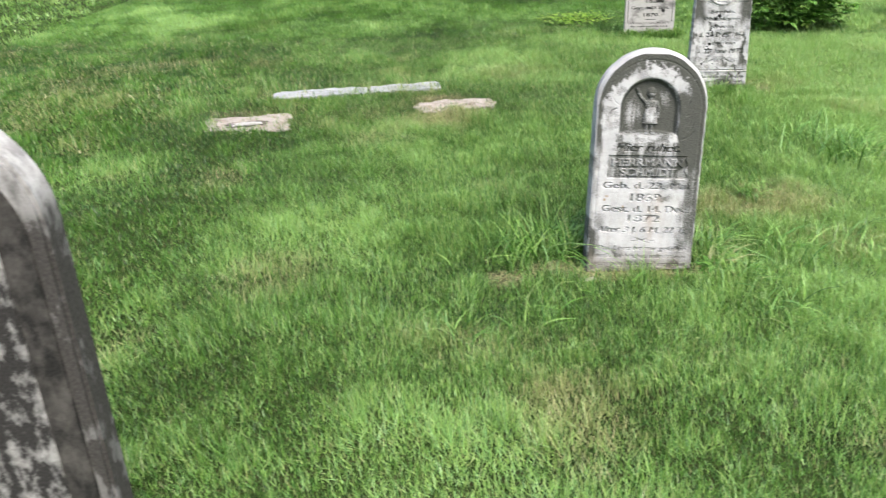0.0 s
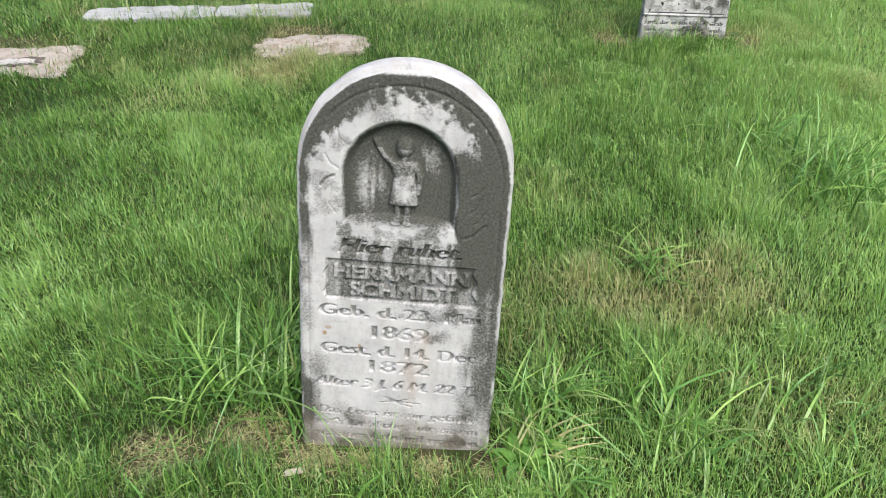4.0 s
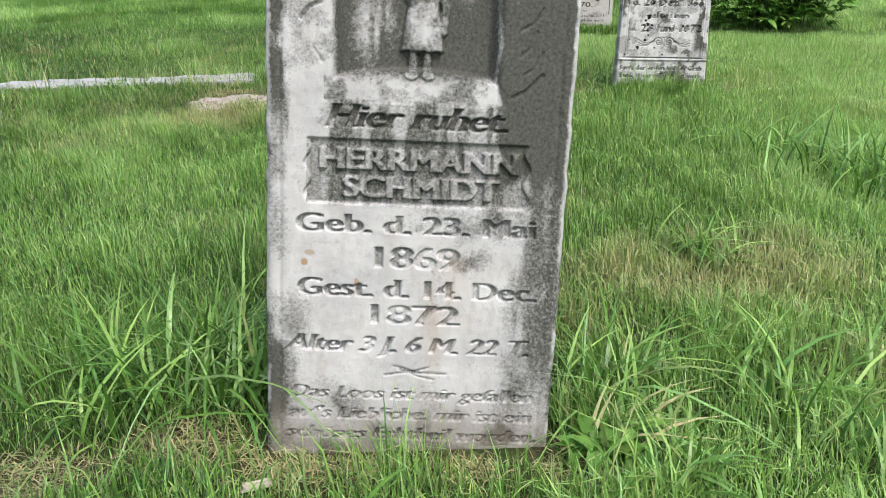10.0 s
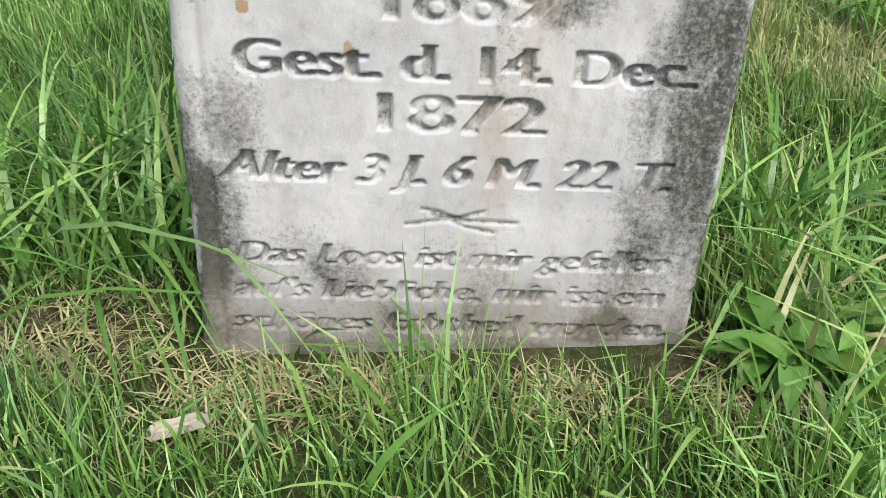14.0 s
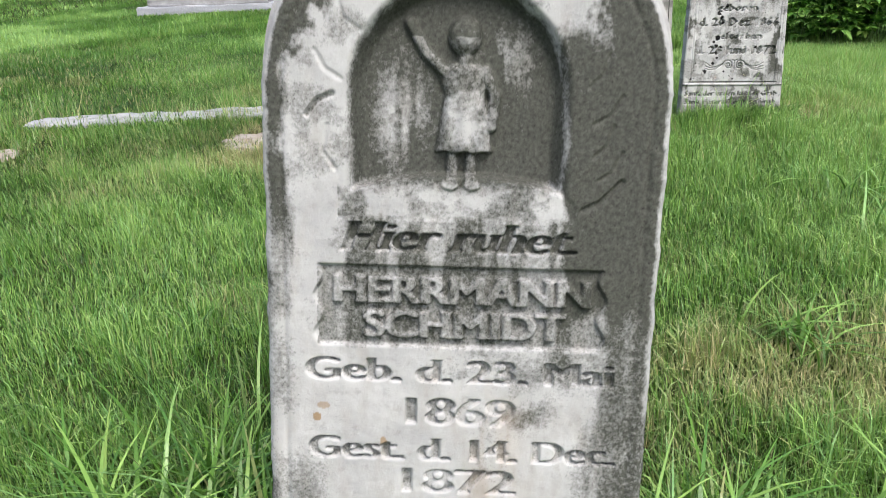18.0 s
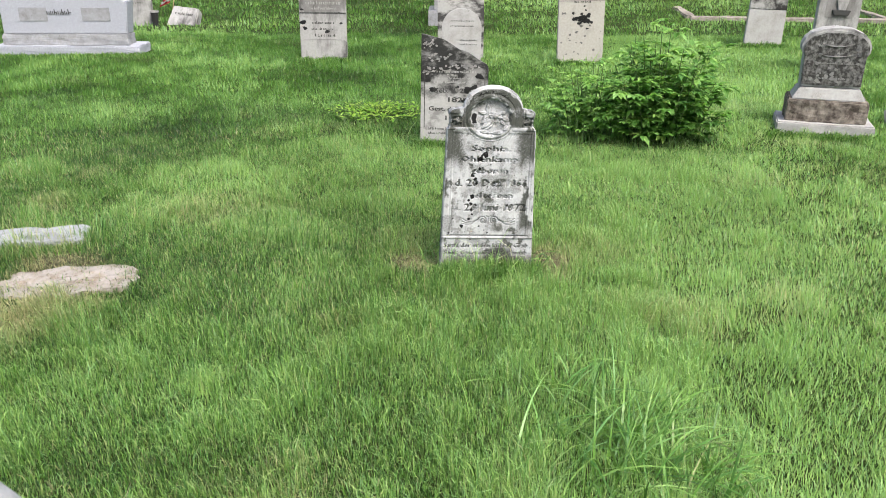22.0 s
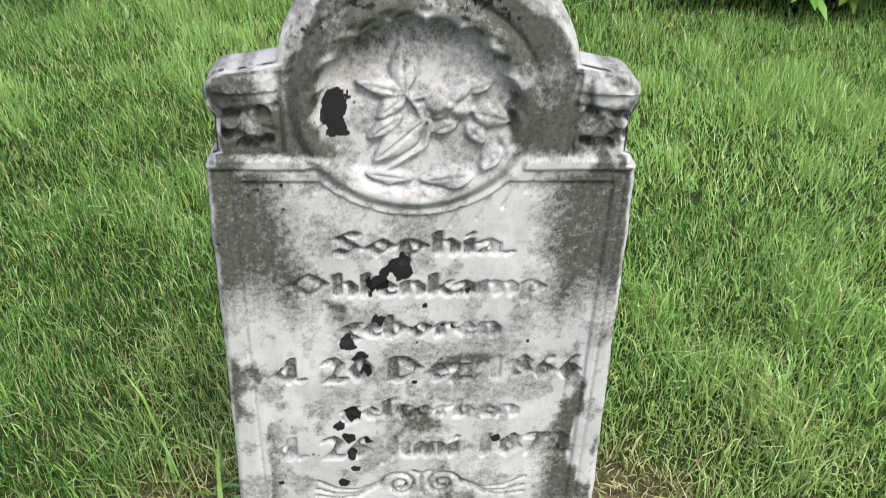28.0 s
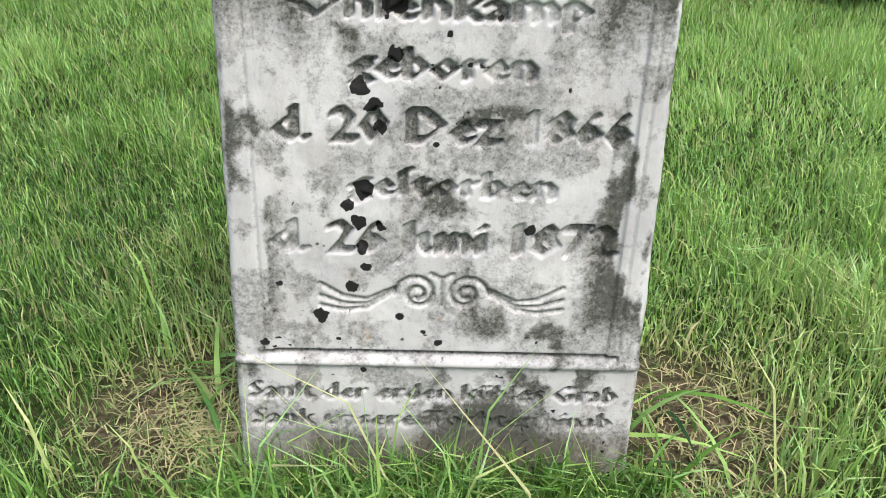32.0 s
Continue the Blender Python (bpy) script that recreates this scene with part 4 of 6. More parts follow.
# ---- plainer stones ----
def slab(outline, thick, bevel=0.008, low=-0.1, rough=0.0):
    """A bmesh of an outline of (u, v) from the foot round, standing on the ground, its face at y = 0."""
    bm = bmesh.new()
    verts = [bm.verts.new((u, 0, v)) for u, v in outline]
    face = bm.faces.new(verts)
    out = bmesh.ops.extrude_face_region(bm, geom=[face])
    bmesh.ops.translate(bm, vec=(0, thick, 0), verts=[g for g in out["geom"] if isinstance(g, bmesh.types.BMVert)])
    bmesh.ops.recalc_face_normals(bm, faces=bm.faces)
    if bevel:
        sharp = [e for e in bm.edges if len(e.link_faces) == 2 and e.calc_face_angle() > 0.7]
        bmesh.ops.bevel(bm, geom=sharp, offset=bevel, segments=2, affect="EDGES")
    if rough:
        for v in bm.verts:
            v.co += Vector(noise.noise_vector(v.co * 9)) * rough
    return bm


def arch(half, height, rise, low=-0.1, n=18):
    pts = [(-half, low), (half, low)]
    for k in range(n + 1):
        a = math.pi * k / n
        pts.append((half * math.cos(a), height - rise + rise * math.sin(a)))
    return pts


def block(x0, x1, y0, y1, z0, z1, bevel=0.012, taper=0.0, cuts=0, rough=0.0, seed=0):
    bm = bmesh.new()
    bmesh.ops.create_cube(bm, size=1)
    for v in bm.verts:
        s = 1 - taper if v.co.z > 0 else 1
        v.co = Vector(((x0 + x1) / 2 + (x1 - x0) * v.co.x * s, (y0 + y1) / 2 + (y1 - y0) * v.co.y * s, (z0 + z1) / 2 + (z1 - z0) * v.co.z))
    if cuts:
        bmesh.ops.subdivide_edges(bm, edges=bm.edges, cuts=cuts, use_grid_fill=True)
    if bevel:
        bmesh.ops.bevel(bm, geom=[e for e in bm.edges if e.calc_face_angle(0) > 0.7], offset=bevel, segments=2, affect="EDGES")
    if rough:
        for v in bm.verts:
            v.co += Vector(noise.noise_vector(v.co * 14 + Vector((seed, 0, 0)))) * rough
    return bm


def thing(name, m, label, category, group="", kind=""):
    e = new(name)
    e.matrix_world = m
    return tagged(e, label, category, group, kind)


def words(parent, body, left, right, base, cap, material=LETTER, shear=0.0, bold=0.02, y=-0.0015):
    """A line of shallow lettering on a face, as a mesh part."""
    curve = bpy.data.curves.new("inscription", "FONT")
    curve.body, curve.shear, curve.offset, curve.extrude = body, shear, bold, 0.02
    tmp = new("tmp", curve)
    bpy.context.view_layer.update()
    me = bpy.data.meshes.new_from_object(tmp.evaluated_get(bpy.context.evaluated_depsgraph_get()))
    bpy.data.objects.remove(tmp)
    p = np.array([tuple(v.co) for v in me.vertices])
    p[:, 0] = left + (p[:, 0] - p[:, 0].min()) * (right - left) / np.ptp(p[:, 0])
    q = np.stack([p[:, 0], y + 0.0008 * np.sign(-p[:, 2]), base + p[:, 1] * cap / 0.69], 1)
    me.vertices.foreach_set("co", q.astype(np.float32).ravel())
    me.materials.clear()
    me.materials.append(material)
    me.update()
    ob = new("inscription", me)
    ob["kind"] = "stuff"
    ob.parent = parent
    return ob


def bars(parent, rows, material=LETTER, y=-0.0015):
    """Writing past reading: short broken bars of its size."""
    r = random.Random(len(rows) * 7 + int(rows[0][2] * 1000))
    for left, right, base, cap in rows:
        bm = bmesh.new()
        u = left
        while u < right:
            w = cap * r.uniform(0.32, 0.62)
            tall = r.choice((0.62, 0.62, 0.66, 1.0))
            strokes = [(0.0, 0.0, 0.16, tall)]
            if r.random() < 0.75:
                strokes.append((w / cap - 0.16, 0.0, 0.14, 0.62 * r.uniform(0.8, 1.0)))
            if r.random() < 0.7:
                strokes.append((0.0, r.choice((0.0, 0.28, 0.5)), w / cap, 0.13))
            for du, dv, sw, sh in strokes:
                m = pose(u + (du + sw / 2) * cap, y, base + (dv + sh / 2) * cap) @ Matrix.Diagonal((sw * cap, 0.002, sh * cap, 1))
                bmesh.ops.create_cube(bm, size=1, matrix=m)
            u += w + cap * r.choice((0.14, 0.16, 0.2, 0.55))
        part("inscription", bm, material, parent)["kind"] = "stuff"


def blotches(parent, spots, material, y=-0.0022, seed=1):
    """Crusts of black lichen: thin ragged patches on a face, each (u, v, radius)."""
    r = random.Random(seed)
    for k, (u, v, rad) in enumerate(spots):
        bm = bmesh.new()
        n = 22
        p, q = r.uniform(0, 6), r.uniform(0, 6)
        loop = []
        for i in range(n):
            a = 2 * math.pi * i / n
            w = rad * (0.78 + 0.13 * math.sin(2 * a + p) + 0.10 * math.sin(3 * a + q) + 0.10 * math.sin(7 * a + p - q) + r.uniform(-0.10, 0.10))
            loop.append(bm.verts.new((u + 1.15 * w * math.cos(a), y - 0.0003 * (k % 4), v + 0.85 * w * math.sin(a))))
        face = bm.faces.new(loop)
        bmesh.ops.solidify(bm, geom=[face], thickness=0.0015)
        part("lichen_patch", bm, material, parent)


def headstone_broken():
    t = thing("headstone", pose(0.735, 5.60, 0, -4, 1.0, 2), "broken marble headstone with a slanting top, blackened and lettered", "headstone", "headstones")
    out = [(-0.265, -0.1), (0.262, -0.1), (0.258, 0.62), (0.252, 0.645), (0.17, 0.69), (0.10, 0.735), (0.03, 0.76), (-0.04, 0.80), (-0.10, 0.835), (-0.16, 0.85), (-0.22, 0.865), (-0.265, 0.875)]
    part("slab", slab(out, 0.06, 0.005, rough=0.004), HALF_BLACK, t)
    words(t, "Geb. d. 28", -0.17, 0.10, 0.432, 0.033)
    words(t, "182", -0.05, 0.06, 0.36, 0.036)
    words(t, "Gest. d. 25 Sept.", -0.20, 0.20, 0.292, 0.031)
    words(t, "1870.", -0.07, 0.10, 0.218, 0.034)
    part("rule", block(-0.05, 0.06, -0.002, 0.002, 0.183, 0.188, 0), LETTER, t)
    bars(t, [(-0.19, 0.16, 0.585, 0.022), (-0.13, 0.14, 0.535, 0.018), (-0.16, 0.17, 0.505, 0.022)], WHITE_LETTER)
    bars(t, [(-0.20, 0.20, 0.14, 0.022), (-0.20, 0.20, 0.105, 0.022)])
    blotches(t, [(-0.17, 0.455, 0.030), (0.10, 0.455, 0.036), (0.15, 0.475, 0.030), (0.085, 0.375, 0.030), (0.125, 0.372, 0.018), (-0.01, 0.305, 0.020), (0.135, 0.275, 0.022), (-0.21, 0.53, 0.03), (0.19, 0.56, 0.035), (0.02, 0.475, 0.016)], BLACK_IRON, seed=4)
    r = random.Random(12)
    flecks = []
    for u, v, n, spread in ((-0.14, 0.69, 9, 0.04), (0.04, 0.63, 10, 0.045), (-0.20, 0.60, 6, 0.025), (0.13, 0.65, 5, 0.03), (-0.19, 0.79, 7, 0.035), (-0.05, 0.59, 8, 0.04)):
        flecks += [(max(-0.24, min(0.24, r.gauss(u, spread))), min(r.gauss(v, 0.5 * spread), 0.64 if u > 0 else 0.83), r.uniform(0.005, 0.015)) for _ in range(2 * n)]
    blotches(t, flecks, PALE, -0.0030, seed=9)
    for u in (-0.235, 0.232):
        part("border_line", block(u - 0.003, u + 0.003, -0.002, 0.002, 0.16, 0.58, 0), LETTER, t)
    return t


def headstone_hand():
    t = thing("headstone", pose(-0.96, 9.55, 0, -1, 0.5, 3), "tall arched marble headstone with a fluted round panel, cracked across", "headstone", "headstones")
    part("slab", slab(arch(0.285, 1.14, 0.27), 0.07), TOP_GREY, t, smooth=False)
    ring = bmesh.new()
    n = 28
    for k in range(n + 1):
        a = math.pi * (k / n)
        for rr, y in ((0.205, -0.002), (0.195, -0.012), (0.175, -0.012), (0.165, -0.002)):
            ring.verts.new((rr * math.cos(a), y, 0.86 + rr * math.sin(a)))
    ring.verts.ensure_lookup_table()
    for k in range(n):
        for j in range(3):
            ring.faces.new([ring.verts[k * 4 + j], ring.verts[k * 4 + j + 1], ring.verts[k * 4 + j + 5], ring.verts[k * 4 + j + 4]])
    part("moulding", ring, GREYED, t)
    # dark strips paint the shade of the gaps between the pale flutes
    for k in range(7):
        u = -0.12 + 0.04 * k
        part("flute", block(u - 0.010, u + 0.010, -0.009, 0.001, 0.80, 0.88 + 0.14 * math.sqrt(max(0.02, 1 - (u / 0.16) ** 2)), 0.004), LETTER, t)
    part("crack", block(-0.28, 0.28, -0.004, 0.001, 0.575, 0.585, 0), LETTER, t)
    blotches(t, [(0.17, 0.63, 0.035), (-0.24, 0.47, 0.04), (-0.22, 0.40, 0.03), (0.05, 0.36, 0.03), (0.20, 0.60, 0.02), (-0.25, 0.62, 0.02), (0.22, 0.46, 0.02)], BLACK_IRON, seed=6)
    sunk = part("sunk_arch", slab(arch(0.225, 1.07, 0.22, 0.59), 0.006, 0.002), MIDGREY, t, "grey-filmed sunk arch")
    sunk.location = (0, -0.003, 0)
    for c in [c for c in t.children if c.name.startswith("flute")]:
        c.parent, c.location = sunk, (0, 0.003, 0)
    bars(t, [(-0.2, 0.2, 0.68, 0.045), (-0.15, 0.15, 0.62, 0.035)], WHITE_LETTER, -0.0045)
    bars(t, [(-0.13, 0.13, 0.45, 0.035), (-0.14, 0.12, 0.38, 0.03), (-0.1, 0.14, 0.30, 0.035)])
    foot = part("lower_slab", slab(arch(0.283, 0.30, 0.02), 0.09, 0.01), GREYED, t)
    foot.location = (0, -0.01, -0.03)
    return t


def headstone_double():
    t = thing("headstone", pose(0.72, 9.90, 0, -2, 0, 2), "tall round-topped marble headstone banded with dark streaks", "headstone", "headstones")
    part("slab", slab(arch(0.29, 1.30, 0.27), 0.075), STREAKED, t)
    bars(t, [(-0.17, 0.17, 1.02, 0.05), (-0.15, 0.15, 0.93, 0.04), (-0.2, 0.2, 0.80, 0.035), (-0.18, 0.16, 0.72, 0.035)], WHITE_LETTER)
    f = thing("headstone", pose(0.735, 9.28, 0, -3, 1, 2), "low round-topped pale headstone with faint horizontal streaks", "headstone", "headstones")
    part("slab", slab(arch(0.235, 0.67, 0.22), 0.07), PALE, f)
    bars(f, [(-0.13, 0.14, 0.52, 0.022), (-0.14, 0.13, 0.46, 0.022), (-0.02, 0.18, 0.30, 0.02), (-0.02, 0.18, 0.25, 0.02)])


def headstone_pointed():
    t = thing("headstone", pose(2.18, 9.50, 0, -1, -1, 0), "cream pointed marble headstone with a carved bird and dark lichen", "headstone", "headstones")
    part("slab", slab([(-0.275, -0.1), (0.275, -0.1), (0.275, 0.945), (0.0, 1.035), (-0.275, 0.945)], 0.09, 0.006), CREAM, t)
    for s in (-1, 1):
        bm = bmesh.new()
        pts = [(0.01 * s, 0.86), (0.045 * s, 0.89), (0.09 * s, 0.862), (0.15 * s, 0.872), (0.10 * s, 0.846), (0.05 * s, 0.868)]
        bm.faces.new([bm.verts.new((u, -0.006, v)) for u, v in pts])
        bmesh.ops.solidify(bm, geom=bm.faces, thickness=0.006)
        part("carved_wing", bm, BROWN, t)
    bars(t, [(-0.05, 0.06, 0.80, 0.022), (-0.09, 0.10, 0.72, 0.035)], LETTER)
    r = random.Random(8)
    blotches(t, [(r.gauss(0.01, 0.060), r.gauss(0.53, 0.060), r.uniform(0.012, 0.036)) for _ in range(26)], BLACK_IRON, seed=31)
    part("carved_bird", slab([(-0.012, 0.83), (0.012, 0.83), (0.02, 0.875), (0.0, 0.905), (-0.02, 0.875)], 0.012, 0.003), CREAM, t).location = (0, -0.008, 0)
    blotches(t, [(r.uniform(-0.24, 0.24), r.uniform(0.05, 0.62), r.uniform(0.006, 0.022)) for _ in range(26)], MIDGREY, -0.0018, seed=32)
    part("crack", block(-0.272, 0.272, -0.003, 0.001, 0.742, 0.747, 0), MIDGREY, t)
    return t


def headstone_banded():
    t = thing("headstone", pose(4.83, 10.92, 0, -2, 2, -4), "mended round-topped headstone in pale and dark bands", "headstone", "headstones")
    part("lower_slab", slab([(-0.25, -0.1), (0.25, -0.1), (0.245, 0.50), (-0.245, 0.50)], 0.075, 0.006), PALE, t)
    part("dark_band", slab([(-0.243, 0.503), (0.243, 0.503), (0.243, 0.64), (-0.243, 0.64)], 0.07, 0.006), BLACKENED, t)
    part("middle_slab", slab([(-0.242, 0.643), (0.242, 0.643), (0.24, 0.87), (-0.24, 0.87)], 0.07, 0.006), GREYED, t)
    top = arch(0.24, 1.20, 0.20, 0.873)
    part("top_slab", slab(top, 0.07, 0.006), STREAKED, t)
    bars(t, [(-0.17, 0.17, 0.80, 0.03), (-0.17, 0.17, 0.72, 0.03), (-0.15, 0.15, 0.95, 0.03), (-0.12, 0.12, 1.02, 0.03)])
    k = thing("grave_kerb", pose(6.2, 14.0, 0, 0, 0, -3), "low broken stone kerb around a weedy plot", "grave kerb")
    for x0, x1, y0, y1 in ((-1.6, -0.6, -0.15, 0.1), (-0.6, 0.5, -0.2, 0.05), (0.5, 1.8, -0.18, 0.08), (-1.65, -1.45, 0.12, 1.6), (1.62, 1.82, 0.1, 1.6)):
        part("kerb_stone", block(x0, x1 - 0.03, y0, y1, -0.06, 0.045, 0.02, 0, 5, 0.018, x0), PINK_KERB, k)
    return t


def headstone_urn():
    t = thing("headstone", pose(5.0, 9.06, 0, -1, 1.5, -3) @ Matrix.Diagonal((0.8, 1, 1, 1)), "tall pale headstone with an arched niche and a carved urn", "headstone", "headstones")
    part("slab", slab(arch(0.29, 1.13, 0.27), 0.09), GREYED, t)
    part("niche", slab(arch(0.19, 1.05, 0.18, 0.62), 0.006, 0), MIDGREY, t).location = (0, -0.005, 0)
    for pts, mat in (([(-0.05, 0.70), (0.05, 0.70), (0.09, 0.83), (0.05, 0.88), (0.02, 0.95), (-0.02, 0.95), (-0.05, 0.88), (-0.09, 0.83)], GREYED), ([(-0.10, 0.64), (0.10, 0.64), (0.13, 0.70), (-0.13, 0.70)], LETTER)):
        part("carved_urn", slab(pts, 0.03, 0.005), mat, t).location = (0.02, -0.03, 0)
    bars(t, [(-0.16, 0.16, 0.5, 0.04), (-0.16, 0.16, 0.42, 0.04)])
    return t


def pedestal_monument():
    t = thing("monument", pose(3.92, 6.40, 0, 0, 0, -15) @ Matrix.Diagonal((0.82, 0.92, 0.97, 1)), "scroll-topped marble monument on a stepped brown base", "monument")
    part("footing", block(-0.47, 0.47, -0.25, 0.25, -0.1, 0.08, 0.012, 0, 5, 0.008), PALE, t, "pale worn footing")
    part("base", block(-0.395, 0.395, -0.19, 0.19, 0.075, 0.27, 0.012, 0.02, 6, 0.012), BROWN, t, "brown stained base block")
    part("plinth", block(-0.355, 0.355, -0.16, 0.16, 0.268, 0.37, 0.01, 0.18), PALE, t)
    out = [(-0.315, 0.36), (0.315, 0.36), (0.318, 0.64), (0.352, 0.68), (0.355, 0.73), (0.325, 0.785), (0.27, 0.83), (0.15, 0.868), (0.0, 0.88), (-0.15, 0.868), (-0.27, 0.83), (-0.325, 0.785), (-0.355, 0.73), (-0.352, 0.68), (-0.318, 0.64)]
    out = [(0.92 * u, v) for u, v in out]
    part("die", slab(out, 0.23, 0.02), GREYED, t).location = (0, -0.115, 0)
    panel = [(-0.285, 0.395), (0.285, 0.395), (0.29, 0.64), (0.31, 0.69), (0.30, 0.74), (0.24, 0.80), (0.12, 0.835), (0.0, 0.84), (-0.12, 0.835), (-0.24, 0.80), (-0.30, 0.74), (-0.31, 0.69), (-0.29, 0.64)]
    face = part("face_panel", slab(panel, 0.02, 0.004), SOOTY, t, "sooty-black inscription panel")
    face.location = (0, -0.127, 0)
    for k, (w, v) in enumerate(((0.16, 0.752), (0.18, 0.665))):
        part("swag", slab([(-w, v), (-w * 0.5, v - 0.022), (0, v - 0.028), (w * 0.5, v - 0.022), (w, v), (w * 0.5, v - 0.014), (0, v - 0.019), (-w * 0.5, v - 0.014)], 0.012, 0.002), GREYED, face).location = (0, -0.008, 0)
    bars(t, [(-0.17, 0.16, 0.58, 0.016), (-0.15, 0.12, 0.45, 0.02)], PALE, -0.129)
    r = random.Random(21)
    blotches(t, [(r.uniform(-0.22, 0.22), r.uniform(0.42, 0.76), r.uniform(0.008, 0.028)) for _ in range(26)], GREYED, -0.1305, seed=22)
    blotches(t, [(r.choice((-1, 1)) * r.uniform(0.245, 0.275), r.uniform(0.42, 0.68), r.uniform(0.010, 0.028)) for _ in range(18)], SOOTY, -0.1175, seed=23)
    n = thing("footstone", pose(4.72, 6.55, 0, -20, 0, 10), "small tumbled pale stone lying in the grass", "footstone")
    part("block", block(-0.16, 0.16, -0.1, 0.1, -0.05, 0.16, 0.03, 0, 4, 0.03), PALE, n)


def family_monument():
    t = thing("monument", pose(-4.36, 10.05, 0, 0, 0, 2) @ Matrix.Diagonal((1.0, 1.0, 0.94, 1)), "wide light grey granite double monument with twin rounded tops", "monument")
    part("base", block(-0.95, 0.95, -0.2, 0.25, -0.1, 0.12, 0.012, 0, 6, 0.012), GRANITE, t)
    part("rough_band", block(-0.82, 0.80, -0.12, 0.16, 0.118, 0.27, 0.01, 0, 6, 0.014, 4), PITCHED, t, "rock-pitched lower band")
    out = [(-0.80, 0.268), (0.79, 0.268), (0.835, 0.70)]
    for c, s in ((0.42, 1), (-0.42, 1)):
        for k in range(9):
            a = math.pi * k / 8
            out.append((c + 0.33 * math.cos(a), 0.725 + 0.055 * math.sin(a)))
        if c > 0:
            out.append((0.0, 0.71))
    out.append((-0.80, 0.71))
    part("die", slab(out, 0.24, 0.012), GRANITE, t).location = (0, -0.1, 0)
    part("name_bar", slab([(-0.20, 0.53), (0.12, 0.53), (0.12, 0.60), (-0.20, 0.60)], 0.006, 0), GRANITE, t).location = (0, -0.104, 0)
    bars(t, [(-0.20, 0.12, 0.53, 0.07)], LETTER, -0.108)
    for lft in (-0.56, 0.24):
        pn = part("flower_panel", slab([(lft, 0.44), (lft + 0.36, 0.44), (lft + 0.36, 0.62), (lft, 0.62)], 0.005, 0), PITCHED, t)
        pn.location = (0, -0.104, 0)
    for c in (-0.42, 0.42):
        part("crest", slab([(c - 0.16, 0.735), (c + 0.16, 0.735), (c + 0.10, 0.76), (c - 0.10, 0.76)], 0.004, 0), PITCHED, t).location = (0, -0.103, 0)


def small_far_stones():
    t = thing("headstone", pose(-4.55, 12.8, 0, -2, 0, 5), "small grey headstone with a gabled top", "headstone", "headstones")
    part("slab", slab([(-0.26, -0.1), (0.26, -0.1), (0.26, 0.54), (0.18, 0.62), (0.05, 0.69), (-0.08, 0.69), (-0.20, 0.60), (-0.26, 0.52)], 0.1, 0.012), GREYED, t)
    bars(t, [(-0.14, 0.14, 0.42, 0.03), (-0.12, 0.14, 0.34, 0.03)])
    for u in (-0.34, 0.33):
        v = thing("grave_vase", pose(-4.55 + u, 12.74, 0), "dark metal vase beside a small headstone", "vase", "vases")
        bm = bmesh.new()
        bmesh.ops.create_cone(bm, cap_ends=True, segments=14, radius1=0.04, radius2=0.065, depth=0.24, matrix=pose(0, 0, 0.11))
        cup = part("cup", bm, BLACK_IRON, v)
        bm = bmesh.new()
        bmesh.ops.create_cone(bm, segments=14, radius1=0.072, radius2=0.072, depth=0.02, matrix=pose(0, 0, 0.225))
        part("lip", bm, PALE, cup)
    h = thing("grave_marker", pose(-3.85, 12.95, 0, -35, 6, -8), "small slanted white marble marker", "grave marker")
    part("block", block(-0.25, 0.25, -0.05, 0.12, -0.1, 0.30, 0.02, 0.1, 2, 0.01), GREYED, h)
    bars(h, [(-0.15, 0.15, 0.14, 0.05)], LETTER, -0.056)
    f = thing("grave_flag", pose(-4.12, 13.2, 0, 0, 12, 0), "small striped flag on a wooden stick by a grave", "flag")
    bm = bmesh.new()
    bmesh.ops.create_cone(bm, cap_ends=True, segments=8, radius1=0.006, radius2=0.006, depth=0.75, matrix=pose(0, 0, 0.32))
    part("stick", bm, STICK, f)
    red, white, blue = plain("flag_red", (0.45, 0.04, 0.05)), plain("flag_white", (0.7, 0.7, 0.7)), plain("flag_blue", (0.05, 0.07, 0.2))
    for k in range(7):
        bm = bmesh.new()
        cols = 8
        for j in range(cols + 1):
            x = -0.012 * k - 0.18 * j / cols * 0.9
            for z in (0.62 - 0.045 * k, 0.62 - 0.045 * (k + 1)):
                bm.verts.new((x * (0.6 + 0.05 * k), 0.02 * math.sin(j * 1.1 + k * 0.4), z - 0.10 * j / cols))
        bm.verts.ensure_lookup_table()
        for j in range(cols):
            bm.faces.new([bm.verts[2 * j], bm.verts[2 * j + 1], bm.verts[2 * j + 3], bm.verts[2 * j + 2]])
        bmesh.ops.solidify(bm, geom=bm.faces, thickness=0.002)
        part("canton" if k < 2 else "stripe", bm, blue if k < 2 else (white if k % 2 else red), f)


def obelisk():
    t = thing("obelisk", pose(0.55, 13.5, 0, 0, 0, 2), "pale grey stone obelisk on stepped blocks", "obelisk")
    part("footing", block(-0.42, 0.42, -0.42, 0.42, -0.1, 0.22, 0.015, 0, 2, 0.004), PITCHED, t)
    part("base", block(-0.33, 0.33, -0.33, 0.33, 0.218, 0.50, 0.015, 0.04), PITCHED, t)
    part("die", block(-0.25, 0.25, -0.25, 0.25, 0.498, 0.95, 0.012, 0.05), GRANITE, t)
    part("shaft", block(-0.2, 0.2, -0.2, 0.2, 0.948, 3.0, 0.01, 0.3), GRANITE, t)
    part("point", block(-0.14, 0.14, -0.14, 0.14, 2.998, 3.2, 0, 0.95), GRANITE, t)


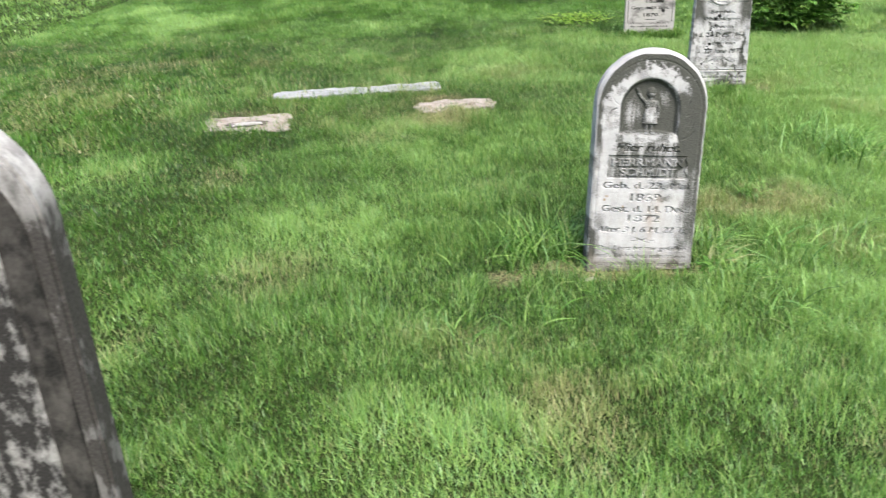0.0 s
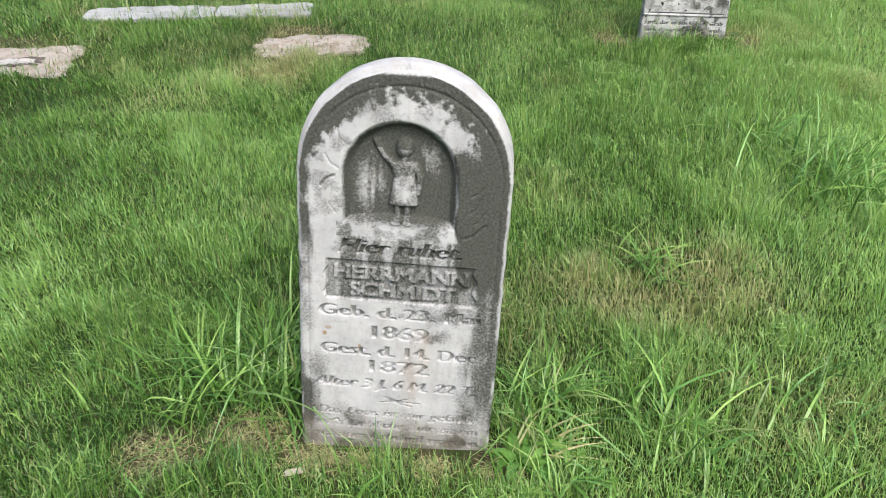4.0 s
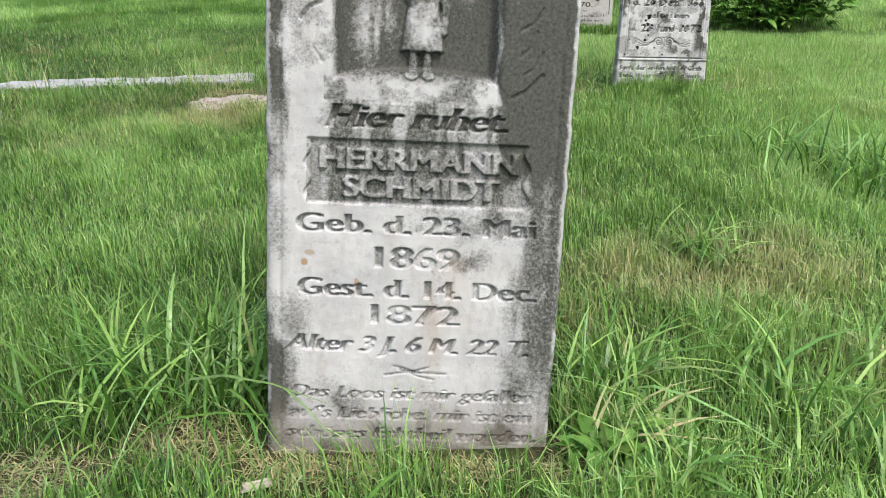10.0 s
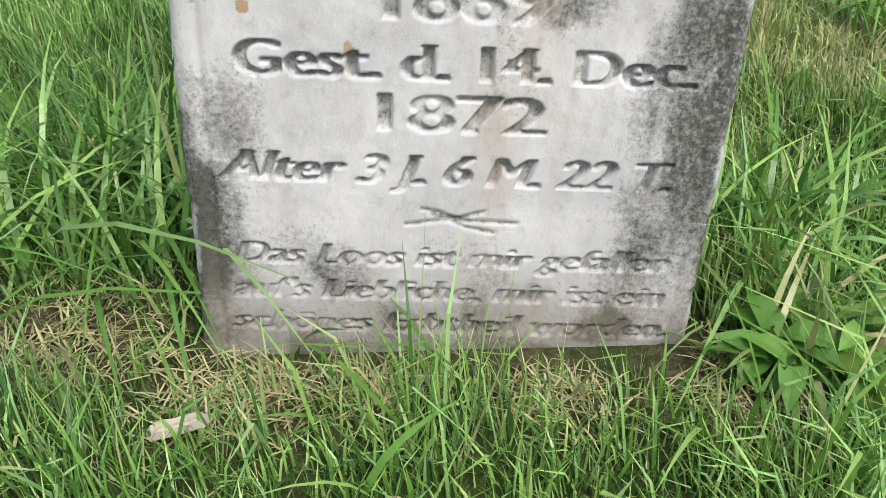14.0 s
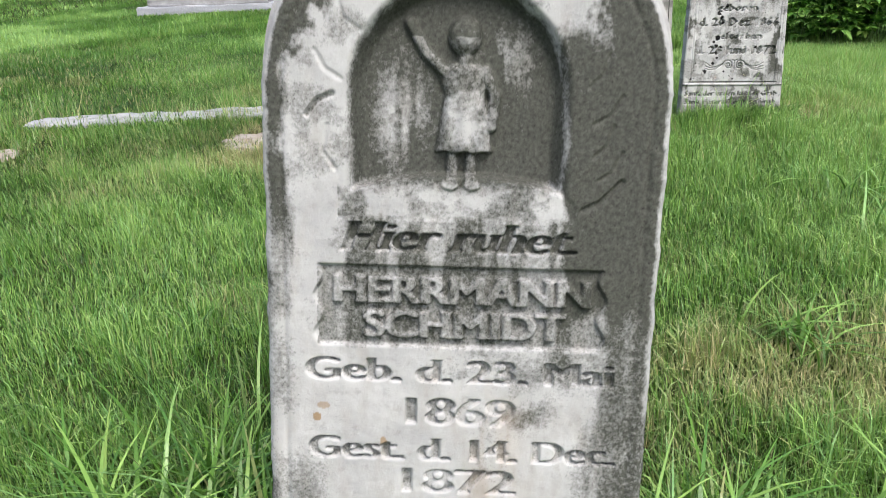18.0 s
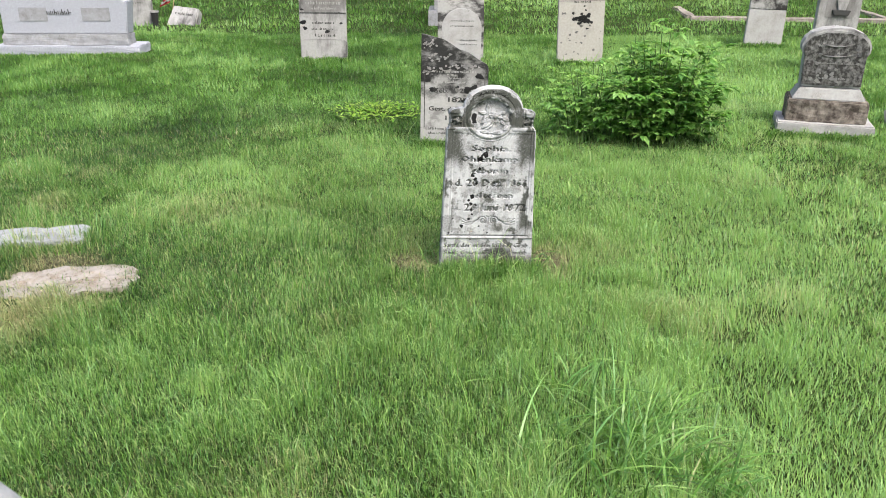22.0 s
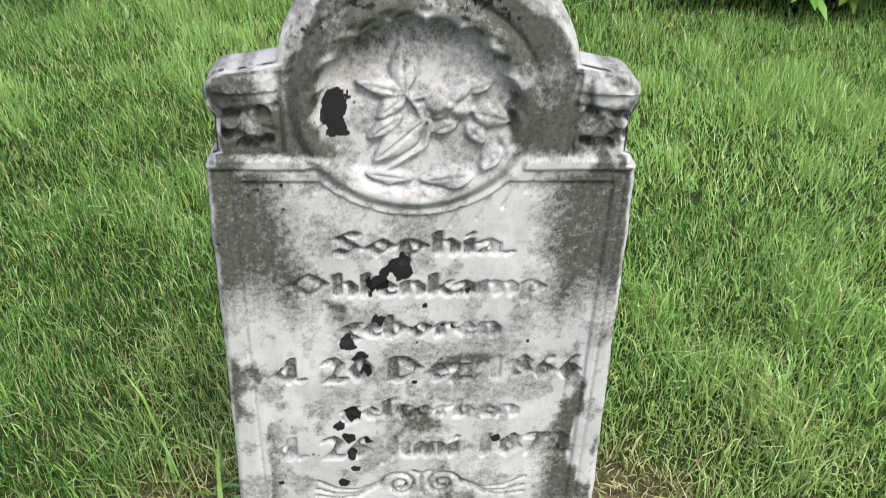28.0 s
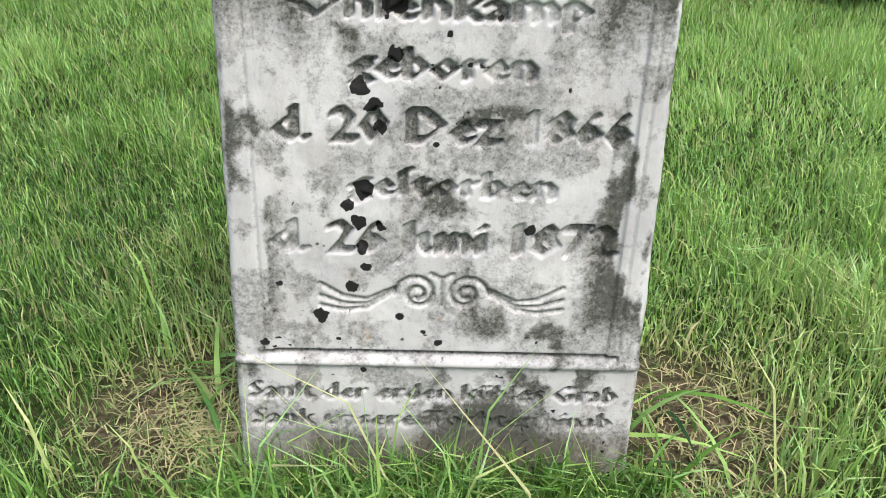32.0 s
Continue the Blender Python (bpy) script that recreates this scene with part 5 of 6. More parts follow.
def near_headstone():
    t = thing("headstone", pose(-1.97, -2.12, 0, 0, 0, 6), "arched marble headstone blackened with lichen beside the walk", "headstone", "headstones")
    part("slab", slab(arch(0.33, 1.41, 0.31, n=30), 0.10, 0.010), WASHED_HEAD, t)
    part("dark_rim", slab(arch(0.290, 1.350, 0.290, n=30), 0.008, 0.003), RIM, t, "dark film on the broad outer rim").location = (0, -0.006, 0)
    part("sunk_face", slab(arch(0.215, 1.26, 0.21, 0.3, 30), 0.006, 0.002), PEPPERED, t, "peppered black and white inner face").location = (0, -0.010, 0)


def ragged(hx, hy, top, seed, wild=0.02):
    """A sunken slab with a broken outline and an uneven worn top."""
    r, bm, n = random.Random(seed), bmesh.new(), 44
    rings = []
    for k, (q, z) in enumerate(((1.0, -0.09), (1.0, top - 0.008), (0.97, top), (0.6, top + 0.003), (0.25, top + 0.002))):
        loop = []
        for i in range(n):
            a = 2 * math.pi * i / n
            c, d = math.cos(a), math.sin(a)
            m = 1 / max(abs(c), abs(d))
            w = wild * (math.sin(i * 0.57 + seed) + 0.6 * math.sin(i * 1.43 + 2 * seed) + r.uniform(-0.3, 0.3)) if k < 3 else 0
            loop.append(bm.verts.new((hx * c * m * q + w * c, hy * d * m * q + 0.7 * w * d, z + (r.uniform(-0.007, 0.005) if k > 1 else 0))))
        rings.append(loop)
    for lo, hi in zip(rings[:-1], rings[1:]):
        for i in range(n):
            bm.faces.new([lo[i], lo[(i + 1) % n], hi[(i + 1) % n], hi[i]])
    bm.faces.new(rings[-1])
    return bm


def flat_markers():
    s = thing("ledger_kerb", pose(-2.07, 3.46, 0, 0, 0, 10.5), "long low blue-grey stone strip sunk in the turf", "grave kerb")
    for x0, x1 in ((-0.74, 0.10), (0.115, 0.74)):
        part("kerb_stone", ragged((x1 - x0) / 2, 0.12, 0.022, 3 + x0, 0.004), BLUESTONE, s).location = ((x0 + x1) / 2, 0, 0)
    a = thing("flat_marker", pose(-2.77, 2.49, 0, 1.5, 0, 14), "flush tan grave marker with a weathered bronze plaque", "grave marker", "flat markers")
    part("slab", ragged(0.34, 0.24, 0.004, 5, 0.016), PINK, a)
    rim = part("plaque_rim", ragged(0.17, 0.062, 0.009, 2, 0.004), BRONZE, a, "dark bronze plaque rim")
    part("plaque", ragged(0.12, 0.036, 0.013, 4, 0.003), PALE, rim)
    b = thing("flat_marker", pose(-1.16, 2.96, 0, 0, 0, 14), "flush worn tan grave marker with mossy edges", "grave marker", "flat markers")
    part("slab", ragged(0.32, 0.17, 0.008, 8, 0.022), PINK, b)
    c = thing("wood_chip", pose(-0.27, -0.19, 0.012, 0, 0, 25), "small pale wood chip in the grass", "wood chip")
    part("chip", block(-0.032, 0.03, -0.008, 0.009, -0.004, 0.010, 0.003, 0.3, 3, 0.004), CHIP, c)


headstone_broken()
headstone_hand()
headstone_double()
headstone_pointed()
headstone_banded()
headstone_urn()
pedestal_monument()
family_monument()
small_far_stones()
obelisk()
near_headstone()
flat_markers()


# ---- plants ----
def leaves(points, length, width, direction, droop, tint, dry, fold=0.25, broad=False):
    """Arrays of leaves: each a folded, pointed blade of four triangles, or a broad rounded one of eight."""
    n = len(points)
    d = direction / np.linalg.norm(direction, axis=1, keepdims=True)
    side = np.cross(d, np.array([0, 0, 1.0]))
    side /= np.maximum(np.linalg.norm(side, axis=1, keepdims=True), 1e-6)
    up = np.cross(side, d)
    L, W = length[:, None], width[:, None]
    base = points
    mid = points + d * L * 0.45 + up * L * 0.06
    tip = points + d * L - np.array([0, 0, 1.0]) * L * droop[:, None]
    if broad:
        low = np.array([0, 0, 1.0]) * L * droop[:, None]
        spine = [base, points + d * L * 0.30 + up * L * 0.04, points + d * L * 0.66 + up * L * 0.03 - low * 0.4, tip]
        rim = [(spine[j] + s_ * side * W * w_ / 2 + up * W * fold * w_) for j, w_ in ((1, 0.92), (2, 0.80)) for s_ in (1, -1)]
        verts = np.stack([*spine, *rim], 1).reshape(-1, 3)
        k = np.arange(n)[:, None] * 8
        tris = np.concatenate([k + np.array(c) for c in ((0, 4, 1), (0, 1, 5), (4, 6, 1), (6, 2, 1), (1, 2, 5), (2, 7, 5), (6, 3, 2), (2, 3, 7))])
        return verts, tris, np.repeat(tint, 8), np.repeat(dry, 8)
    left = mid + side * W / 2 + up * W * fold
    right = mid - side * W / 2 + up * W * fold
    verts = np.stack([base, left, mid, right, tip], 1).reshape(-1, 3)
    k = np.arange(n)[:, None] * 5
    tris = np.concatenate([k + np.array([0, 1, 2]), k + np.array([0, 2, 3]), k + np.array([1, 4, 2]), k + np.array([2, 4, 3])])
    return verts, tris, np.repeat(tint, 5), np.repeat(dry, 5)


def unit(n):
    v = rng.normal(size=(n, 3))
    return v / np.linalg.norm(v, axis=1, keepdims=True)


def bush(name, cx, cy, rx, ry, height, stems, per, length, label, category, material=BUSH, bright=0.5, width_ratio=0.34, fan=1):
    """A clump of leafy stems: arching stalks that carry leaves, single or in fans of leaflets, from low down to the tip."""
    t = thing(name, pose(cx, cy, 0), label, category)
    st = bmesh.new()
    single = height > 0.3
    P, D, T = [], [], []
    for k in range(stems):
        a, q = rng.uniform(0, 2 * math.pi), math.sqrt(rng.uniform(0, 1))
        foot = np.array([rx * 0.7 * q * math.cos(a), ry * 0.7 * q * math.sin(a), 0.0])
        h = height * (1 - 0.5 * q * q) * rng.uniform(0.5, 1.22)
        out = np.array([math.cos(a) * q, math.sin(a) * q * 0.7, 0]) * rx * 0.35
        pts = [foot + np.array([0, 0, h]) * s + out * s * s for s in np.linspace(0, 1, 6)]
        for p0, p1 in zip(pts[:-1], pts[1:]):
            m = Matrix.Translation((p0 + p1) / 2) @ Vector(p1 - p0).to_track_quat("Z", "Y").to_matrix().to_4x4()
            bmesh.ops.create_cone(st, segments=5, radius1=0.004, radius2=0.003, depth=float(np.linalg.norm(p1 - p0)), matrix=m)
        if single:
            part("stem", st, STALK, t)
            st = bmesh.new()
        shade = rng.normal(0, 0.12)
        for j in range(per):
            s = rng.uniform(0.06, 1.0) ** 0.85
            b = rng.uniform(0, 2 * math.pi)
            lift = rng.uniform(-0.05, 0.7)
            p = foot + np.array([0, 0, h]) * s + out * s * s
            if fan > 1:
                p = p + np.array([math.cos(b), math.sin(b), 0.5 * lift]) * rng.uniform(0.04, 0.16)
            for i in range(fan):
                c = b + (i - (fan - 1) / 2) * 0.55
                P.append(p)
                D.append((math.cos(c), math.sin(c), lift + rng.normal(0, 0.15)))
                T.append(shade)
    P, D, T = np.array(P), np.array(D), np.array(T)
    P[:, 2] = np.maximum(P[:, 2], 0.02)
    n = len(P)
    # shade low in the clump painted into leaf tint, darker foot to paler top
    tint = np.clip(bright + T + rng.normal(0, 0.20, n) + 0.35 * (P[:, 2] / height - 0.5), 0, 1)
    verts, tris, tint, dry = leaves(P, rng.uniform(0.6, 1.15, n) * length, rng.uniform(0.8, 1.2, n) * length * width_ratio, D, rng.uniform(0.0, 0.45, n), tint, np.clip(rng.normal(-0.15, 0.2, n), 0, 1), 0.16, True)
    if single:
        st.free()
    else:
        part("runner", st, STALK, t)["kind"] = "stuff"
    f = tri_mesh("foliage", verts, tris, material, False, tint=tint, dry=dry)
    f.parent = t
    return t


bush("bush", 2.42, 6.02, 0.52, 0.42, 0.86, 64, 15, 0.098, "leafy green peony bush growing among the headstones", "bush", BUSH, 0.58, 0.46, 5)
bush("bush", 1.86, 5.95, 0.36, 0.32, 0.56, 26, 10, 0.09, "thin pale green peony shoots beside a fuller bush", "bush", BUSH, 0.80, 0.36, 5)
bush("weed_patch", 0.02, 6.78, 0.50, 0.44, 0.06, 200, 5, 0.046, "low yellow-green weed patch in the lawn", "weeds", WEED, 0.70, 0.5)
bush("weed", 0.33, -0.07, 0.06, 0.05, 0.06, 9, 4, 0.080, "broad-leaved weed at the foot of the marble headstone", "weed", BUSH, 0.45, 0.45)


# woodland along the far side: x, y, trunk radius
def edge_y(x):
    return 18.0 + 0.018 * (np.asarray(x) - 4) ** 2 * (np.asarray(x) < 4) + 0.02 * np.asarray(x)


def tree(x, y, r, height):
    t = thing("tree", pose(x, y, -0.05, 0, 0, rng.uniform(0, 360)), "tall broadleaf tree with a dark trunk at the wood's edge", "tree", "edge trees")
    bm = bmesh.new()
    lean = np.array([rng.normal(0, 0.03), rng.normal(0, 0.03)])

    def limb(p0, p1, r0, r1, seg=9):
        m = Matrix.Translation((Vector(p0) + Vector(p1)) / 2) @ (Vector(p1) - Vector(p0)).to_track_quat("Z", "Y").to_matrix().to_4x4()
        bmesh.ops.create_cone(bm, segments=seg, radius1=r0, radius2=r1, depth=(Vector(p1) - Vector(p0)).length * 1.03, matrix=m)

    def stem(z):
        return (lean[0] * z + 0.05 * math.sin(z * 0.9), lean[1] * z, z)

    zs = np.linspace(0, height * 0.8, 7)
    for k in range(6):
        limb(stem(zs[k]), stem(zs[k + 1]), r * (1.25 if k == 0 else 1 - 0.13 * k), r * (1 - 0.13 * (k + 1)))
    ends = []
    for k in range(9):
        z = height * rng.uniform(0.3, 0.75)
        a = rng.uniform(0, 2 * math.pi)
        q = rng.uniform(1.2, 2.8)
        e = (stem(z)[0] + q * math.cos(a), stem(z)[1] + q * math.sin(a), z + rng.uniform(0.3, 1.4))
        limb(stem(z), e, r * 0.35, r * 0.08, 6)
        ends.append(e)
    part("trunk", bm, BARK, t)
    # the crown is out of view, added to darken the wood and block sun
    n = 620
    c = np.array(ends)[rng.integers(0, len(ends), n)] + rng.normal(0, 0.75, (n, 3))
    verts, tris, tint, dry = leaves(c, rng.uniform(0.25, 0.5, n), rng.uniform(0.15, 0.3, n), unit(n) + np.array([0, 0, -0.2]), rng.uniform(0, 0.3, n), rng.uniform(0, 1, n), np.zeros(n))
    f = tri_mesh("crown", verts, tris, WOODS, False, tint=tint, dry=dry)
    f.parent = t


for k in range(44):
    tx = -24 + k * 0.98 + rng.uniform(-0.4, 0.4)
    tree(tx, float(edge_y(tx)) + 1.8 + (k % 3) * 1.6 + rng.uniform(-0.4, 0.4), rng.uniform(0.10, 0.24), rng.uniform(8, 12))


def undergrowth():
    """Shrubs along the wood's edge: many leaves in uneven mounds, thick to the ground."""
    n = 68000
    x = rng.uniform(-27, 19, n)
    depth = rng.uniform(0, 1, n) ** 1.6 * 3.2
    crest = 0.28 + 1.9 * vnoise(x, depth * 0.6, 1.7, 77) ** 2.0 + 0.22 * depth
    z = crest * (1 - rng.uniform(0, 1, n) ** 2.2) + rng.normal(0, 0.08, n)
    y = edge_y(x) + depth + 1.3 * (vnoise(x, z, 1.3, 78) - 0.5) + 0.25 * (1 - z / np.maximum(crest, 0.1)) * 0 + 0.15 * z
    d = unit(n) * np.array([1, 1, 0.6]) + np.array([0, -0.9, 0.25])
    # lit and shaded patches painted into leaf tint, darker deeper in, weeds paler below
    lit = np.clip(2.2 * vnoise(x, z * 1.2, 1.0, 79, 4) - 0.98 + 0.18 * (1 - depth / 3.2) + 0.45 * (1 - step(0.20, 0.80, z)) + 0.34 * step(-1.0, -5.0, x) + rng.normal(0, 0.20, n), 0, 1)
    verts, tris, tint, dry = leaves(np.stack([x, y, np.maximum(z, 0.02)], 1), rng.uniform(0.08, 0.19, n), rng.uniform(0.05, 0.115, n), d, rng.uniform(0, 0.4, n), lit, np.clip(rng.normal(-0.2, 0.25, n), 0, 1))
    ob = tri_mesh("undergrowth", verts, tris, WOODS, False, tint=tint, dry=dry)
    tagged(ob, "dense dark green undergrowth along the edge of a wood", "undergrowth", kind="stuff")
    n = 21000
    x = rng.uniform(-45, 40, n)
    z = np.where(rng.uniform(0, 1, n) < 0.65, rng.uniform(0, 4.2, n), rng.uniform(3, 10, n))
    y = edge_y(np.clip(x, -27, 19)) + 6.5 + rng.uniform(0, 2.5, n)
    # the low tint paints the deep shade of the wood
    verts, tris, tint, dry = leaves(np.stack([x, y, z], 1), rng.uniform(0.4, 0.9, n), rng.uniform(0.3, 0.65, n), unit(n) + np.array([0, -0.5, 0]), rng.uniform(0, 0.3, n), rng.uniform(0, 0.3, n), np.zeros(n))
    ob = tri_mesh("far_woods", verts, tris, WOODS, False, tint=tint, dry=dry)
    tagged(ob, "deep shaded woodland behind the edge trees", "woods", kind="stuff")


undergrowth()


# ---- grass ----
FOOT = [(-0.035, -0.025, 0.262, 0.062), (0.963, 3.225, 0.25, 0.05), (0.735, 5.63, 0.29, 0.06), (-1.97, -2.07, 0.33, 0.07), (-0.96, 9.58, 0.3, 0.07), (0.72, 9.93, 0.3, 0.07),
        (0.735, 9.31, 0.25, 0.06), (2.18, 9.55, 0.29, 0.07), (3.92, 6.40, 0.39, 0.22), (-4.36, 10.05, 1.02, 0.25), (-2.55, 3.40, 0.24, 0.075), (-2.07, 3.485, 0.25, 0.075), (-1.6, 3.575, 0.23, 0.075), (-2.77, 2.51, 0.28, 0.17), (-1.16, 2.98, 0.25, 0.11)]


def grass_field(name, n, box, hole, height, width, label, spread=0.40, segments=2, far=False):
    """Blades of grass over a stretch of lawn, leaving out the feet of the stones and what another stretch covers."""
    x, y = rng.uniform(box[0], box[1], n), rng.uniform(box[2], box[3], n)
    keep = np.ones(n, bool)
    for h0, h1, h2, h3 in hole:
        keep &= ~((x > h0) & (x < h1) & (y > h2) & (y < h3))
    near = np.full(n, 9.0)
    for fx, fy, hx, hy in FOOT:
        out = np.maximum(np.abs(x - fx) - hx, np.abs(y - fy) - hy)
        keep &= (out > 0.0) | ((fx < -1.0) & (hx < 0.3) & (fy > 2.5) & (fy < 4.0) & (rng.uniform(0, 1, n) < 0.26) & (out > -0.09))
        near = np.minimum(near, np.where((hy < 0.1) & (hx < 0.4), out, 9.0))
    bare, straw = bare_at(x, y), bare_at(x, y, STRAW)
    keep &= rng.uniform(0, 1, n) > bare * 0.82
    keep &= y < edge_y(x) + 0.4
    x, y, near, bare, straw = x[keep], y[keep], near[keep], bare[keep], straw[keep]
    n = len(x)
    tuft, patch = vnoise(x, y, 0.16, 13, 2), vnoise(x, y, 0.9, 14)
    h = height * (0.55 + 0.7 * rng.uniform(0, 1, n)) * (0.7 + 0.9 * step(0.45, 0.85, tuft)) * (0.8 + 0.4 * patch)
    h *= (1 - 0.45 * bare) * (1 + 0.45 * np.exp(-((x - 0.95) / 0.6) ** 2 - ((y - 2.75) / 0.40) ** 2))
    tall = (near < 0.28) & (rng.uniform(0, 1, n) < 0.16 * (1 - near / 0.28))
    h = np.where(tall, h * rng.uniform(1.4, 2.6, n), h)
    w = width * rng.uniform(0.6, 1.25, n) * np.where(tall, 1.3, 1.0)
    a = rng.uniform(0, 2 * math.pi, n) + 1.2 * (vnoise(x, y, 0.3, 15) - 0.5)
    comb = 2 * math.pi * vnoise(x, y, 0.8, 16)
    lean = rng.uniform(0.1, 0.8 if far else 1.05, n) ** 1.35
    dx, dy = np.cos(a) * lean + 0.12 * np.cos(comb), np.sin(a) * lean + 0.12 * np.sin(comb)
    face = np.arctan2(dy, dx) + math.pi / 2 + rng.normal(0, 0.6, n)
    sx, sy = np.cos(face) * w / 2, np.sin(face) * w / 2
    z0 = ground_at(x, y) - 0.004
    base = np.stack([x, y, z0], 1)
    side = np.stack([sx, sy, np.zeros(n)], 1)
    mid = base + np.stack([dx * h * 0.30, dy * h * 0.30, h * 0.60], 1)
    tip = base + np.stack([dx * h * 0.95, dy * h * 0.95, h * np.maximum(1 - 0.30 * lean, 0.35)], 1)
    # lawn brightness by place: sunlit pools and shaded patches painted into the blade tint
    painted_light = 0.38 * step(0.35, 1.5, x) + 0.46 * np.exp(-((x - 1.7) ** 2 + (y - 0.8) ** 2) / 2.2) + 0.28 * np.exp(-((x - 0.2) ** 2 + (y - 4.1) ** 2) / 0.9) - 0.02 * step(5.0, 8.0, y) - 0.16 * step(9.0, 13.0, y) + 0.20 * step(4.0, 8.0, y) * step(0.5, -3.0, x) + 0.26 * step(-0.3, -1.5, y) + 0.30 * np.exp(-((x + 1.5) ** 2 / 0.9 + (y - 0.3) ** 2 / 1.6)) + 0.42 * np.exp(-((x - 2.6) ** 2 / 1.1 + (y - 3.9) ** 2 / 2.2)) + 0.22 * np.exp(-((x - 0.8) ** 2 / 0.2 + (y + 0.35) ** 2 / 0.3)) - 0.24 * np.exp(-((x + 4.0) ** 2 / 2.2 + (y - 2.5) ** 2 / 5.0)) - 0.28 * np.exp(-(x ** 2 / 0.35 + (y - 0.7) ** 2 / 0.6)) - 0.14 * np.exp(-((x - 0.5) ** 2 / 1.2 + (y - 1.9) ** 2 / 2.0))
    tint = np.clip(0.50 + painted_light + 1.0 * (patch - 0.5) + 0.5 * (tuft - 0.5) + 0.5 * (vnoise(x, y, 2.8, 17) - 0.5) + rng.normal(0, spread, n), 0, 1)
    weedy = np.exp(-((x - 0.0) ** 2 / 0.22 + (y - 6.8) ** 2 / 0.20)) * step(0.25, 0.6, vnoise(x, y, 0.2, 19))
    tint = np.clip(tint + 0.35 * weedy, 0, 1)
    dry = np.clip(0.22 * weedy + rng.normal(-0.18, 0.28, n) + 0.55 * bare + 0.95 * straw + 0.4 * step(0.60, 0.8, vnoise(x, y, 0.7, 18)), 0, 0.9) * (1 - 0.6 * step(4.0, 8.0, y))
    dry = np.where((rng.uniform(0, 1, n) < 0.07 * step(2.2, 2.8, y)) & (y < 6), rng.uniform(0.4, 0.8, n), dry)
    k = np.arange(n)[:, None]
    if segments == 2:
        verts = np.stack([base - side, base + side, mid - side * 0.8, mid + side * 0.8, tip], 1).reshape(-1, 3)
        tris = np.concatenate([k * 5 + np.array(c) for c in ((0, 1, 3), (0, 3, 2), (2, 3, 4))])
        m = 5
    else:
        verts = np.stack([base - side, base + side, tip], 1).reshape(-1, 3)
        tris = k * 3 + np.array((0, 1, 2))
        m = 3
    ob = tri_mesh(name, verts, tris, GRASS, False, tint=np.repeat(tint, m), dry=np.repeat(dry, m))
    return tagged(ob, label, "grass", kind="stuff")


CORE = (-1.3, 1.9, -1.1, 4.3)
NEAR = (-2.3, 3.0, -3.1, 5.7)
MIDDLE = (-3.6, 4.2, -3.4, 7.4)
BEYOND = (-7.0, 7.5, -0.5, 12.0)
OUTER = (-8.0, 8.5, -6.0, 12.0)
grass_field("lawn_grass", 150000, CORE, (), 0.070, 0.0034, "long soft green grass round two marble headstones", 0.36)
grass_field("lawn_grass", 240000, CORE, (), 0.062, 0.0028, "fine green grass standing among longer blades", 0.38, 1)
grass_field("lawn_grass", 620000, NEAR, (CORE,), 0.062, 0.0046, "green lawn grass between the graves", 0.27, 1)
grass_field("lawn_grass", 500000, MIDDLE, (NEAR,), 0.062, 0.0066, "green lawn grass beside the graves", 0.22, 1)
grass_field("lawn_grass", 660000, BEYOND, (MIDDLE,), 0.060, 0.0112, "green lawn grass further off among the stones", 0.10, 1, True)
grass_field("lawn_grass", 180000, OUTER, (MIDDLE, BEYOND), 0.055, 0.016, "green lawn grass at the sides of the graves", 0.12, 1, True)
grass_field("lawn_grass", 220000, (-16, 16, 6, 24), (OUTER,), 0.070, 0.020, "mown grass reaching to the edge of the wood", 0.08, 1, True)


def tussock(x, y, n, length, spread, label, dryness=-0.3):
    """A tuft of long arching blades."""
    a = rng.uniform(0, 2 * math.pi, n)
    L = length * rng.uniform(0.55, 1.15, n)
    out = rng.uniform(0.25, 1.35, n)
    bx, by = x + spread * rng.normal(0, 1, n), y + spread * rng.normal(0, 1, n)
    w = rng.uniform(0.004, 0.0090, n)
    verts, rows = [], 6
    for s in np.linspace(0, 1, rows):
        r_ = out * L * s * (0.35 + 0.65 * s)
        zz = L * (s - 0.62 * out * s * s)
        c = np.stack([bx + np.cos(a) * r_, by + np.sin(a) * r_, ground_at(bx, by) + np.maximum(zz, -0.0) - 0.005], 1)
        ww = (w * (1 - s ** 2.2) + 0.0004)[:, None] * np.stack([-np.sin(a), np.cos(a), 0.3 + 0 * a], 1)
        verts += [c - ww / 2, c + ww / 2]
    verts = np.stack(verts, 1).reshape(-1, 3)
    k = np.arange(n)[:, None] * rows * 2
    tris = np.concatenate([k + np.array(c) + 2 * j for j in range(rows - 1) for c in ((0, 1, 3), (0, 3, 2))])
    tint = np.repeat(np.clip(rng.normal(0.62, 0.22, n), 0, 1), rows * 2)
    dry = np.repeat(np.clip(rng.normal(dryness, 0.3, n), 0, 0.9), rows * 2)
    ob = tri_mesh("grass_tuft", verts, tris, GRASS, False, tint=tint, dry=dry)
    return tagged(ob, label, "grass tuft", "grass tufts", kind="stuff")


